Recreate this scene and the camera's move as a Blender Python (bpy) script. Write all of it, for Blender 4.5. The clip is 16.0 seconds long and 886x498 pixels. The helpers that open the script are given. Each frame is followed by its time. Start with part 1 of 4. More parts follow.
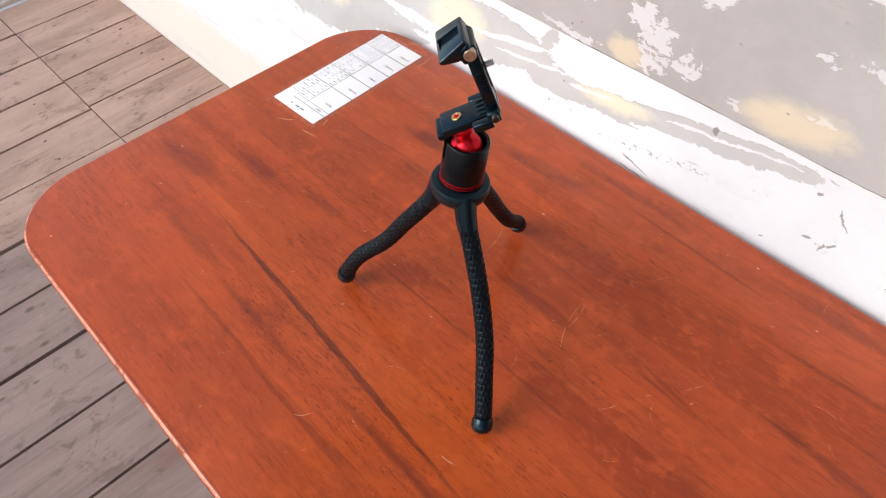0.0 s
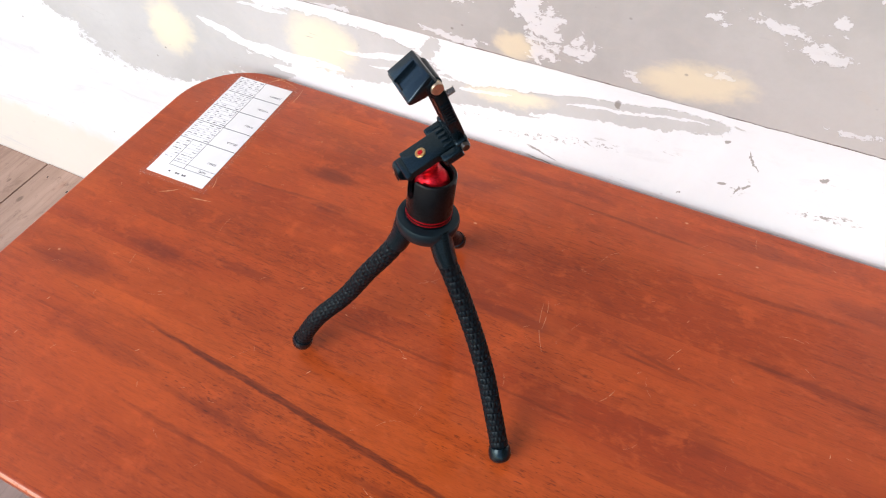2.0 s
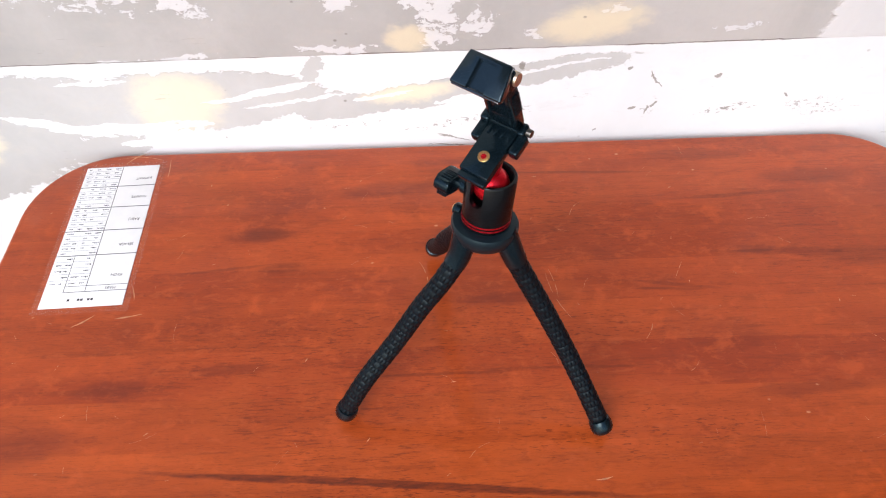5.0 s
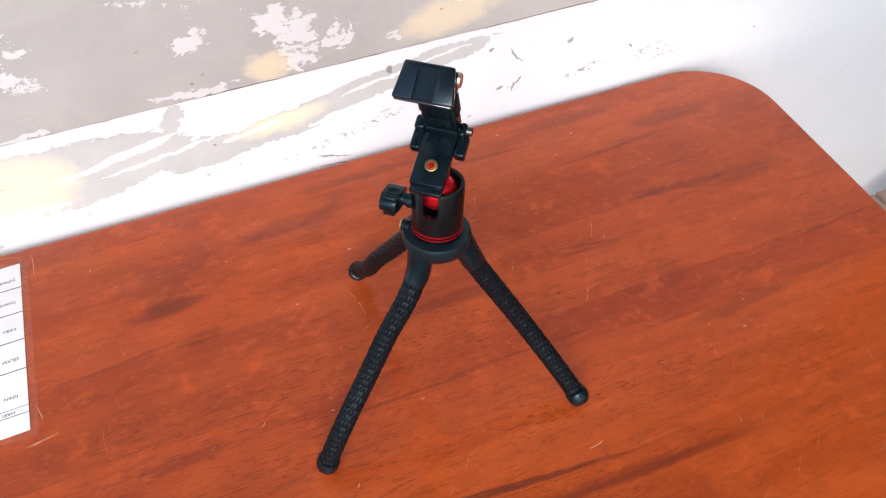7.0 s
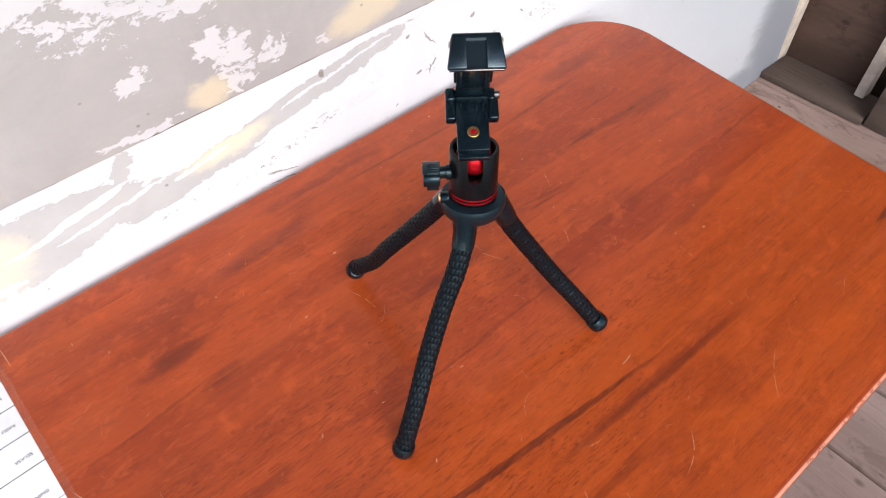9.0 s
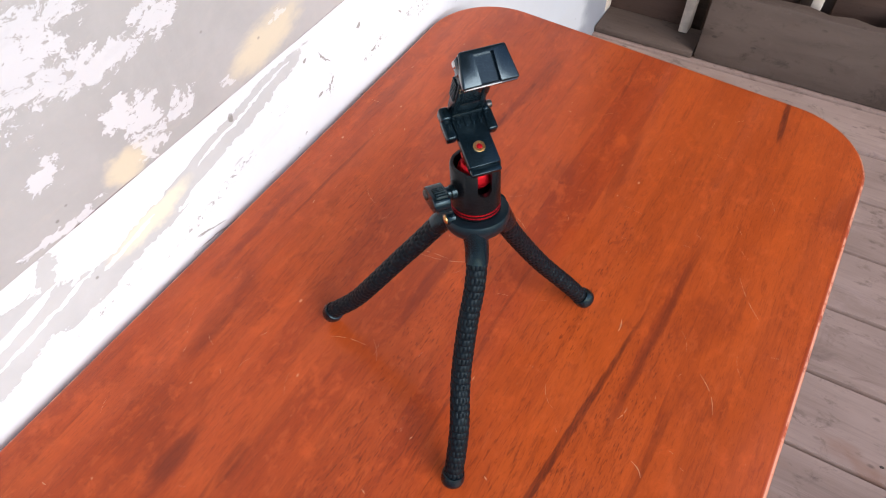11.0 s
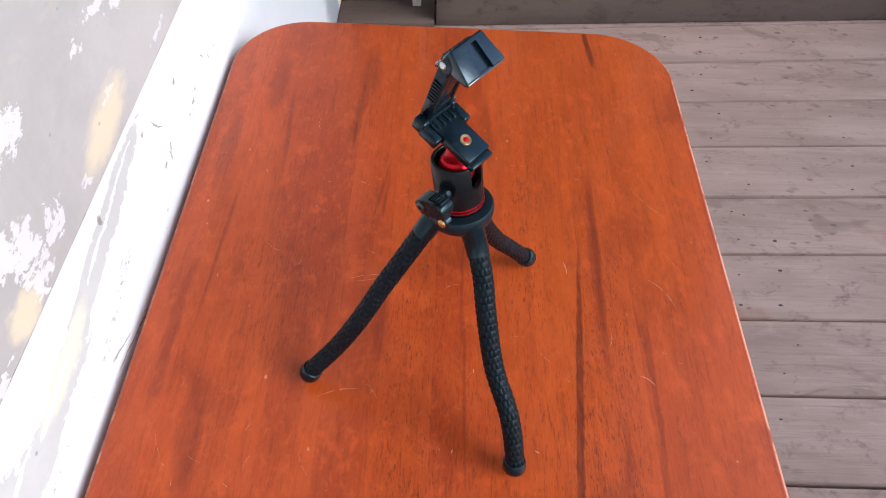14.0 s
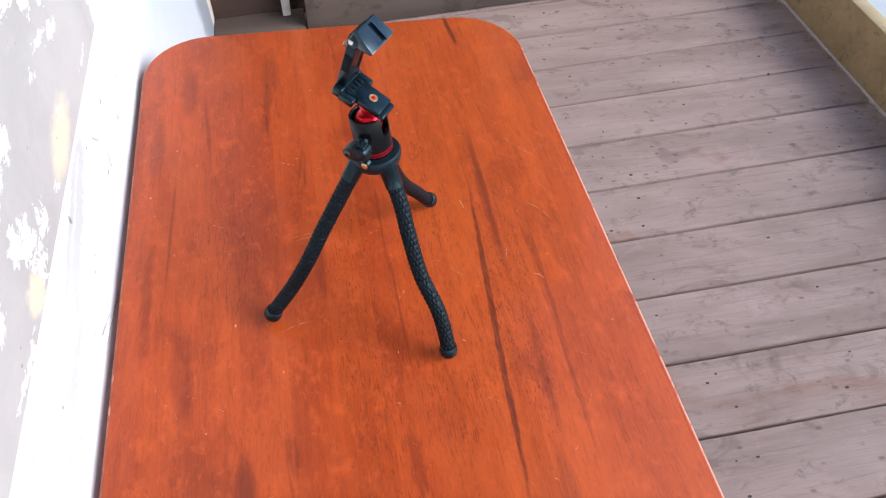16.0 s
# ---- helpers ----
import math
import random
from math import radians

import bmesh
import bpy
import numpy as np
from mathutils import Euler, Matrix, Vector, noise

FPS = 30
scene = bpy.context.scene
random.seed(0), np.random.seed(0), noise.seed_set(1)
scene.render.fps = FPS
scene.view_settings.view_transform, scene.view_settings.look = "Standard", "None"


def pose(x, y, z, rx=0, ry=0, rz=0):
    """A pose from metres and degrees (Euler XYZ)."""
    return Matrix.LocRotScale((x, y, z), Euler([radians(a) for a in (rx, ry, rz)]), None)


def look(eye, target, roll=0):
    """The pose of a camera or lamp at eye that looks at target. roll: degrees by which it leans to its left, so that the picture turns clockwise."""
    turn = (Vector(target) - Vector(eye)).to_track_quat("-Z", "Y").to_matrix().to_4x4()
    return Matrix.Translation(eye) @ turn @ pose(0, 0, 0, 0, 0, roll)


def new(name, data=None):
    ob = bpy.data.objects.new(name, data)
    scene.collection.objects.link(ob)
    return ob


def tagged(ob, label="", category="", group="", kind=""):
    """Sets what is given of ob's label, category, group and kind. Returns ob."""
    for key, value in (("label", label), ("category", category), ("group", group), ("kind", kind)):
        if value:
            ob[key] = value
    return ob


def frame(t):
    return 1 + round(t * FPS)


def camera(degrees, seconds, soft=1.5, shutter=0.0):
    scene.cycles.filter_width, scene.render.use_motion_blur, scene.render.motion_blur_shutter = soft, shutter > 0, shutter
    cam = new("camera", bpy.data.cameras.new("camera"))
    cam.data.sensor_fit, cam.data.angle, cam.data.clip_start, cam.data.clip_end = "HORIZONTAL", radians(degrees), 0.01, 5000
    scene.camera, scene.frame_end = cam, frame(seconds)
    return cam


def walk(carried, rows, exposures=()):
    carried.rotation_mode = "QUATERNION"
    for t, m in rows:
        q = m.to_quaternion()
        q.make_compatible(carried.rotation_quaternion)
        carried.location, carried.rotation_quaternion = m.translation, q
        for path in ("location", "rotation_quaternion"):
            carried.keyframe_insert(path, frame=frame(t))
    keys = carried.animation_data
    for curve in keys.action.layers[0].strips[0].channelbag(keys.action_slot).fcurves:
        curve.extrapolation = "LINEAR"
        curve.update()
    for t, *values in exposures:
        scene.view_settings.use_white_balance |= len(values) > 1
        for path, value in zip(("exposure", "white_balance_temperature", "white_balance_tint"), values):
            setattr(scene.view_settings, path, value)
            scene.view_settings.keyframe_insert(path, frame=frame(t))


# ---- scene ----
cam = camera(63.7, 16.0, soft=1.1)
PATH = [
    (0, (0.262, -0.24, 0.884), (-0.688, 0.618, -0.654), -2.2),
    (0.5, (0.255, -0.246, 0.892), (-0.611, 0.689, -0.65), -2.0),
    (1, (0.231, -0.254, 0.883), (-0.552, 0.749, -0.66), -2.2),
    (1.5, (0.196, -0.265, 0.882), (-0.503, 0.796, -0.662), -2.3),
    (2, (0.17, -0.265, 0.882), (-0.436, 0.851, -0.663), -2.2),
    (2.5, (0.148, -0.264, 0.874), (-0.365, 0.896, -0.673), -2.1),
    (3, (0.102, -0.272, 0.871), (-0.321, 0.925, -0.675), -2.6),
    (3.2, (0.084, -0.276, 0.869), (-0.299, 0.932, -0.678), -2.5),
    (5.3, (-0.02, -0.28, 0.865), (0.047, 0.971, -0.694), -1.8),
    (5.5, (-0.027, -0.275, 0.863), (0.084, 0.972, -0.697), -1.8),
    (6, (-0.05, -0.271, 0.865), (0.169, 0.961, -0.696), -1.6),
    (6.5, (-0.062, -0.27, 0.868), (0.269, 0.935, -0.694), -1.1),
    (7, (-0.074, -0.253, 0.861), (0.358, 0.92, -0.7), -1.2),
    (7.5, (-0.118, -0.223, 0.849), (0.395, 0.913, -0.715), -1.6),
    (8, (-0.154, -0.215, 0.851), (0.458, 0.871, -0.714), -1.2),
    (8.5, (-0.175, -0.224, 0.865), (0.533, 0.8, -0.7), -0.9),
    (8.7, (-0.182, -0.224, 0.868), (0.565, 0.777, -0.695), -0.8),
    (10.8, (-0.241, -0.135, 0.867), (0.798, 0.53, -0.707), 0.0),
    (11, (-0.242, -0.128, 0.869), (0.822, 0.499, -0.704), 0.2),
    (11.5, (-0.247, -0.104, 0.865), (0.87, 0.427, -0.707), 0.3),
    (12, (-0.255, -0.08, 0.863), (0.906, 0.349, -0.708), 0.7),
    (12.5, (-0.264, -0.065, 0.866), (0.935, 0.261, -0.701), 1.2),
    (13, (-0.265, -0.043, 0.862), (0.961, 0.178, -0.703), 1.3),
    (13.5, (-0.259, -0.008, 0.858), (0.986, 0.106, -0.703), 1.4),
    (14, (-0.277, 0.01, 0.863), (0.975, 0.012, -0.696), 1.7),
    (14.5, (-0.295, 0.022, 0.875), (0.957, -0.087, -0.681), 2.0),
    (15, (-0.318, 0.018, 0.889), (0.924, -0.199, -0.663), 2.4),
    (15.5, (-0.362, 0.029, 0.913), (0.87, -0.269, -0.634), 2.3),
    (16, (-0.405, 0.04, 0.934), (0.829, -0.247, -0.614), 2.3),
]
walk(cam, [(t, look(eye, target, roll)) for t, eye, target, roll in PATH],
     ((0, 0.86, 6850, 11), (5.5, 0.91, 6800, 12), (8.5, 0.94, 6750, 12), (12.5, 1.04, 6450, 11), (14.5, 1.16, 6250, 10), (16.0, 1.34, 6150, 9)))

# ---------------------------------------------------------------- light
world = bpy.data.worlds.new("sky")
scene.world = world
world.use_nodes = True
wn = world.node_tree
sky = wn.nodes.new("ShaderNodeTexSky")
sky.sky_type, sky.sun_disc = "NISHITA", False
SUN_UP, SUN_TURN = radians(36), radians(203)
sky.sun_elevation, sky.sun_rotation = SUN_UP, SUN_TURN
sky.air_density, sky.dust_density = 1.0, 0.8
wn.nodes["Background"].inputs[1].default_value = 0.15
wn.links.new(sky.outputs[0], wn.nodes["Background"].inputs[0])
sun_data = bpy.data.lights.new("sun", "SUN")
sun_data.energy, sun_data.angle, sun_data.color = 1.5, radians(36), (1.0, 0.975, 0.955)
sun = new("sun", sun_data)
sun.matrix_world = look((math.sin(SUN_TURN) * math.cos(SUN_UP) * 8, math.cos(SUN_TURN) * math.cos(SUN_UP) * 8, math.sin(SUN_UP) * 8), (0, 0, 0))


# ---------------------------------------------------------------- node helpers
class Nodes:
    """A short way to write a node material."""

    def __init__(self, name):
        self.mat = bpy.data.materials.new(name)
        self.mat.use_nodes = True
        self.tree = self.mat.node_tree
        self.bsdf = self.tree.nodes["Principled BSDF"]
        self.coords = self.tree.nodes.new("ShaderNodeTexCoord").outputs["Object"]

    def put(self, socket, value):
        if hasattr(value, "is_output"):
            self.tree.links.new(value, socket)
        elif isinstance(value, tuple) and len(value) == 3 and socket.type == "RGBA":
            socket.default_value = (*value, 1)
        else:
            socket.default_value = value

    def math(self, op, a, b=0.0, c=0.0, clamp=False):
        n = self.tree.nodes.new("ShaderNodeMath")
        n.operation, n.use_clamp = op, clamp
        for s, v in zip(n.inputs, (a, b, c)):
            self.put(s, v)
        return n.outputs[0]

    def vmath(self, op, a, b=(0, 0, 0)):
        n = self.tree.nodes.new("ShaderNodeVectorMath")
        n.operation = op
        self.put(n.inputs[0], a), self.put(n.inputs[1], b)
        return n.outputs[0]

    def mapping(self, scale=(1, 1, 1), place=(0, 0, 0), turn=(0, 0, 0), source=None):
        n = self.tree.nodes.new("ShaderNodeMapping")
        self.put(n.inputs[0], source or self.coords)
        n.inputs[1].default_value, n.inputs[2].default_value, n.inputs[3].default_value = place, turn, scale
        return n.outputs[0]

    def noise(self, vector, scale, detail=4.0, rough=0.55, distort=0.0, colour=False):
        n = self.tree.nodes.new("ShaderNodeTexNoise")
        self.put(n.inputs["Vector"], vector)
        n.inputs["Scale"].default_value, n.inputs["Detail"].default_value = scale, detail
        n.inputs["Roughness"].default_value, n.inputs["Distortion"].default_value = rough, distort
        return n.outputs[1 if colour else 0]

    def voronoi(self, vector, scale, feature="F1", out="Distance"):
        n = self.tree.nodes.new("ShaderNodeTexVoronoi")
        n.feature = feature
        self.put(n.inputs["Vector"], vector)
        n.inputs["Scale"].default_value = scale
        return n.outputs[out]

    def ramp(self, value, low, high, to_low=0.0, to_high=1.0):
        n = self.tree.nodes.new("ShaderNodeMapRange")
        n.interpolation_type = "SMOOTHSTEP"
        for s, v in zip(n.inputs, (value, low, high, to_low, to_high)):
            self.put(s, v)
        return n.outputs[0]

    def mix(self, factor, a, b, blend="MIX"):
        n = self.tree.nodes.new("ShaderNodeMix")
        n.data_type, n.blend_type = "RGBA", blend
        self.put(n.inputs[0], factor), self.put(n.inputs[6], a), self.put(n.inputs[7], b)
        return n.outputs[2]

    def split(self, vector):
        n = self.tree.nodes.new("ShaderNodeSeparateXYZ")
        self.put(n.inputs[0], vector)
        return n.outputs

    def join(self, x, y, z):
        n = self.tree.nodes.new("ShaderNodeCombineXYZ")
        for s, v in zip(n.inputs, (x, y, z)):
            self.put(s, v)
        return n.outputs[0]

    def random(self):
        return self.tree.nodes.new("ShaderNodeObjectInfo").outputs["Random"]

    def spot(self, x, y, cx, cy, rx, ry, degrees=0.0):
        """1 at an ellipse's middle, 0 on its rim, below 0 outside."""
        c, s = math.cos(radians(degrees)), math.sin(radians(degrees))
        dx, dy = self.math("SUBTRACT", x, cx), self.math("SUBTRACT", y, cy)
        u = self.math("ADD", self.math("MULTIPLY", dx, c / rx), self.math("MULTIPLY", dy, s / rx))
        v = self.math("ADD", self.math("MULTIPLY", dx, -s / ry), self.math("MULTIPLY", dy, c / ry))
        return self.math("SUBTRACT", 1.0, self.math("ADD", self.math("MULTIPLY", u, u), self.math("MULTIPLY", v, v)))

    def spots(self, x, y, rows):
        out = None
        for row in rows:
            one = self.spot(x, y, *row)
            out = one if out is None else self.math("MAXIMUM", out, one)
        return out

    def bump(self, height, strength, distance):
        n = self.tree.nodes.new("ShaderNodeBump")
        n.inputs["Strength"].default_value, n.inputs["Distance"].default_value = strength, distance
        self.put(n.inputs["Height"], height)
        self.tree.links.new(n.outputs[0], self.bsdf.inputs["Normal"])
        return n

    def finish(self, colour, rough=0.5, metal=0.0, coat=0.0, coat_rough=0.1, spec=0.5):
        b = self.bsdf.inputs
        self.put(b["Base Color"], colour), self.put(b["Roughness"], rough), self.put(b["Metallic"], metal)
        self.put(b["Coat Weight"], coat), self.put(b["Coat Roughness"], coat_rough), self.put(b["Specular IOR Level"], spec)
        return self.mat


TOP = 0.375
CRACK_Z, CRACK_RISE = 0.4715, 0.004


def table_wood():
    """Red-brown varnished boards: grain along x, dark streaks, worn patches."""
    n = Nodes("varnished red-brown wood")
    x, y, z = n.split(n.coords)
    sway = n.noise(n.mapping((3, 14, 1)), 1.0, 3)
    stave = n.math("FLOOR", n.math("ADD", n.math("MULTIPLY", n.math("ADD", y, n.math("MULTIPLY", n.math("SUBTRACT", sway, 0.5), 0.003)), 1 / 0.041), 0.61))
    tone = n.math("FRACT", n.math("MULTIPLY", n.math("SINE", n.math("MULTIPLY", stave, 5.62)), 231.7))
    moved = n.join(n.math("ADD", x, n.math("MULTIPLY", tone, 3.0)), y, n.math("MULTIPLY", stave, 0.11))
    broad = n.noise(n.mapping((2.6, 15, 1), source=moved), 1.0, 4, 0.6, 0.6)
    grain = n.noise(n.mapping((11, 170, 1), source=moved), 1.0, 5, 0.7, 0.5)
    fibre = n.noise(n.mapping((70, 900, 1), source=moved), 1.0, 3, 0.7)
    pore = n.noise(n.mapping((190, 1500, 1), source=moved), 1.0, 2, 0.6)
    blotch = n.noise(n.mapping((1, 1.4, 1)), 9.0, 5, 0.62, 0.4)
    mottle = n.noise(n.mapping((1, 1.3, 1), place=(2, 5, 1)), 38.0, 5, 0.7, 0.3)
    col = n.mix(n.ramp(broad, 0.3, 0.72), (0.275, 0.040, 0.0085), (0.45, 0.078, 0.0140))
    col = n.mix(n.ramp(tone, 0.0, 1.0, 0.16, 0.42), col, n.mix(n.math("FRACT", n.math("MULTIPLY", tone, 7.3)), (0.215, 0.029, 0.0080), (0.46, 0.096, 0.0140)))
    col = n.mix(n.math("MULTIPLY", n.ramp(grain, 0.48, 0.72), 0.42), col, (0.15, 0.028, 0.009))
    col = n.mix(n.math("MULTIPLY", n.ramp(fibre, 0.50, 0.70), 0.30), col, (0.13, 0.024, 0.009))
    col = n.mix(n.math("MULTIPLY", n.ramp(pore, 0.58, 0.70), 0.35), col, (0.10, 0.020, 0.008))
    col = n.mix(n.math("MULTIPLY", n.ramp(blotch, 0.50, 0.72), 0.40), col, (0.45, 0.088, 0.0155))
    col = n.mix(n.math("MULTIPLY", n.ramp(blotch, 0.46, 0.30), 0.45), col, (0.15, 0.024, 0.009))
    col = n.mix(n.math("MULTIPLY", n.ramp(mottle, 0.52, 0.70), 0.50), col, (0.52, 0.096, 0.018))
    ripple = n.noise(n.mapping((26, 120, 1), place=(1, 8, 0), source=moved), 1.0, 5, 0.72, 1.2)
    col = n.mix(n.math("MULTIPLY", n.ramp(ripple, 0.54, 0.72), 0.42), col, (0.17, 0.026, 0.010))
    col = n.mix(n.math("MULTIPLY", n.ramp(ripple, 0.44, 0.26), 0.30), col, (0.50, 0.088, 0.017))
    # figure: short dark flecks along the grain
    fleck = n.noise(n.mapping((75, 620, 1), place=(3.1, 1.7, 0)), 1.0, 4, 0.7, 0.8)
    gate = n.ramp(n.noise(n.mapping((6, 9, 1), place=(9, 4, 0)), 1.0, 3), 0.46, 0.66)
    col = n.mix(n.math("MULTIPLY", n.math("MULTIPLY", n.ramp(fleck, 0.52, 0.64), gate), 0.50), col, (0.085, 0.016, 0.007))
    near = n.ramp(n.spots(x, y, ((-0.03, -0.118, 0.20, 0.030, -3), (0.12, -0.06, 0.12, 0.03, 0), (0.0, 0.03, 0.2, 0.03, 0))), -0.2, 0.7)
    pores = n.noise(n.mapping((150, 900, 1), place=(8, 2, 0), turn=(0, 0, 0.05)), 1.0, 2, 0.5)
    col = n.mix(n.math("MULTIPLY", n.math("MULTIPLY", n.ramp(pores, 0.60, 0.68), near), 0.60), col, (0.085, 0.016, 0.007))
    ghost = n.noise(n.mapping((1, 2.2, 1), place=(4, 9, 2)), 70.0, 4, 0.7, 0.6)
    col = n.mix(n.math("MULTIPLY", n.ramp(ghost, 0.54, 0.68), 0.28), col, (0.50, 0.110, 0.028))
    # long dark streaks
    wob = n.noise(n.mapping((13, 5, 1)), 1.0, 4, 0.6)
    fine = n.noise(n.mapping((60, 260, 1)), 1.0, 3, 0.6)
    sy = n.math("ADD", n.math("ADD", y, n.math("MULTIPLY", n.math("SUBTRACT", wob, 0.5), 0.0045)), n.math("MULTIPLY", n.math("SUBTRACT", fine, 0.5), 0.0022))
    streak = n.spots(x, sy, ((-0.055, -0.094, 0.17, 0.0029, -4.5), (0.415, -0.147, 0.036, 0.0034, 4)))
    faint = n.spots(x, sy, (
        (-0.03, -0.154, 0.10, 0.0024, -1.5), (-0.02, -0.009, 0.10, 0.0016, 1), (0.08, -0.006, 0.09, 0.0014, 0), (0.26, 0.103, 0.024, 0.0022, 0), (0.18, 0.065, 0.036, 0.0015, -3), (0.015, -0.154, 0.034, 0.0032, 0), (0.400, 0.013, 0.046, 0.0020, 3), (0.18, 0.07, 0.05, 0.0022, -8), (-0.20, 0.100, 0.05, 0.0020, 6),
        (-0.168, 0.138, 0.026, 0.0090, 2), (-0.150, 0.100, 0.022, 0.0070, 5), (0.11, -0.1235, 0.13, 0.0038, -1.5), (-0.23, -0.1150, 0.06, 0.0090, 0), (-0.13, -0.1490, 0.07, 0.0030, -2), (0.27, 0.17, 0.07, 0.0030, 3), (0.12, 0.205, 0.09, 0.0022, -2), (0.36, 0.094, 0.05, 0.012, 0), (-0.11, -0.125, 0.08, 0.004, -3)))
    smear = n.spots(x, n.math("ADD", sy, n.math("MULTIPLY", n.math("SUBTRACT", n.noise(n.mapping((40, 90, 1), place=(5, 3, 0)), 1.0, 4, 0.65), 0.5), 0.012)), (
        (-0.175, 0.137, 0.034, 0.0090, 2), (-0.180, 0.001, 0.034, 0.0060, 2), (-0.270, -0.014, 0.030, 0.0075, 3), (0.29, 0.101, 0.050, 0.0060, -6), (0.10, -0.121, 0.10, 0.0050, -1),
        (0.05, 0.060, 0.05, 0.0070, 0), (0.34, 0.19, 0.05, 0.012, 0), (-0.06, 0.19, 0.06, 0.010, 2), (0.27, -0.03, 0.06, 0.007, 3), (-0.33, -0.06, 0.05, 0.016, 8), (0.02, 0.225, 0.07, 0.006, 0), (0.24, 0.225, 0.06, 0.008, 0)))
    col = n.mix(n.math("MULTIPLY", n.ramp(smear, -0.4, 0.9), 0.42), col, (0.115, 0.018, 0.0095))
    torn = n.ramp(n.noise(n.mapping((50, 300, 1), place=(2, 2, 0)), 1.0, 4, 0.7), 0.35, 0.65, 0.6, 1.0)
    col = n.mix(n.math("MULTIPLY", n.math("MULTIPLY", n.ramp(streak, -0.5, 0.5), torn), 0.85), col, (0.075, 0.015, 0.008))
    col = n.mix(n.math("MULTIPLY", n.math("MULTIPLY", n.ramp(faint, -0.2, 0.9), torn), 0.45), col, (0.085, 0.017, 0.008))
    # pale rim: worn varnish, with the edge's highlight put into the colour too
    rim = n.math("MULTIPLY", n.ramp(z, TOP - 0.0030, TOP - 0.0018), n.ramp(z, TOP - 0.00015, TOP - 0.0006))
    chip = n.noise(n.mapping((1, 1, 1)), 55, 4, 0.7)
    front = n.ramp(y, -0.200, -0.228)
    wear_highlight = n.math("MULTIPLY", rim, n.ramp(n.math("ADD", chip, n.math("MULTIPLY", front, 0.15)), 0.52, 0.66))
    col = n.mix(n.math("MULTIPLY", wear_highlight, 0.7), col, (0.66, 0.34, 0.22))
    # pale dents and specks
    speck = n.voronoi(n.mapping((1, 1.6, 1)), 42)
    pick = n.ramp(n.noise(n.coords, 90, 2), 0.60, 0.68)
    nick = n.math("MULTIPLY", n.ramp(speck, 0.10, 0.04), pick)
    col = n.mix(n.math("MULTIPLY", nick, 0.8), col, (0.55, 0.27, 0.14))
    col = n.mix(1.0, col, (1.03, 0.92, 0.90), "MULTIPLY")
    rub = n.noise(n.coords, 26, 5, 0.7)
    rough = n.math("ADD", n.ramp(rub, 0.3, 0.75, 0.26, 0.42), n.math("MULTIPLY", grain, 0.08))
    n.bump(n.math("ADD", n.math("MULTIPLY", grain, 0.5), n.math("MULTIPLY", n.noise(n.coords, 60, 3), 0.8)), 0.10, 0.002)
    return n.finish(col, rough, coat=0.27, coat_rough=n.ramp(rub, 0.3, 0.75, 0.06, 0.20), spec=0.24)


def plank_wood(name, dark, light, along="y"):
    """Weathered boards: grain, grey bloom, stains, knots."""
    n = Nodes(name)
    r = n.random()
    src = n.vmath("ADD", n.coords, n.join(n.math("MULTIPLY", r, 17.0), n.math("MULTIPLY", r, 41.0), n.math("MULTIPLY", r, 5.0)))
    if along == "y":
        fine, mid = (150, 7, 60), (16, 3, 16)
    else:
        fine, mid = (60, 7, 150), (16, 3, 16)
    grain = n.noise(n.mapping(fine, source=src), 1.0, 5, 0.65, 0.6)
    broad = n.noise(n.mapping(mid, source=src), 1.0, 4, 0.6, 0.5)
    col = n.mix(n.ramp(broad, 0.25, 0.75), dark, light)
    col = n.mix(n.math("MULTIPLY", n.ramp(grain, 0.48, 0.8), 0.45), col, tuple(c * 0.52 for c in dark))
    col = n.mix(n.math("MULTIPLY", r, 0.30), col, tuple(c * 1.12 for c in light))
    warm = n.noise(n.mapping((9, 4, 9), source=src), 1.0, 4, 0.6, 0.4)
    col = n.mix(n.math("MULTIPLY", n.ramp(warm, 0.60, 0.74), 0.55), col, (dark[0] * 1.05, dark[1] * 0.72, dark[2] * 0.56))
    knot = n.voronoi(n.mapping((1, 0.6, 1), source=src), 12.0)
    col = n.mix(n.math("MULTIPLY", n.ramp(knot, 0.075, 0.03), 0.6), col, tuple(c * 0.32 for c in dark))
    grime = n.noise(n.mapping((1, 0.7, 1), source=src), 34.0, 5, 0.72, 0.4)
    col = n.mix(n.math("MULTIPLY", n.ramp(grime, 0.55, 0.72), 0.60), col, tuple(c * 0.45 for c in dark))
    col = n.mix(n.math("MULTIPLY", n.ramp(grime, 0.42, 0.26), 0.30), col, tuple(min(1, c * 1.35) for c in light))
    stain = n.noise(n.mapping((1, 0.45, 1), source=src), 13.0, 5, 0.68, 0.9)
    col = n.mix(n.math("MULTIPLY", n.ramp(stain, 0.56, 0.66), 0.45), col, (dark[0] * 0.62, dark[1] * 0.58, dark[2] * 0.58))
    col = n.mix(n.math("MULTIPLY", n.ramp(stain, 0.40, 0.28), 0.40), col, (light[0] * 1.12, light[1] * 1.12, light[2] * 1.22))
    pit = n.voronoi(n.mapping((1, 0.5, 1), source=src), 55.0)
    col = n.mix(n.math("MULTIPLY", n.math("MULTIPLY", n.ramp(pit, 0.20, 0.08), n.ramp(stain, 0.48, 0.58)), 0.55), col, tuple(c * 0.35 for c in dark))
    n.bump(n.math("ADD", grain, n.math("MULTIPLY", broad, 0.6)), 0.35, 0.003)
    return n.finish(col, n.ramp(broad, 0.2, 0.8, 0.62, 0.86), spec=0.3)


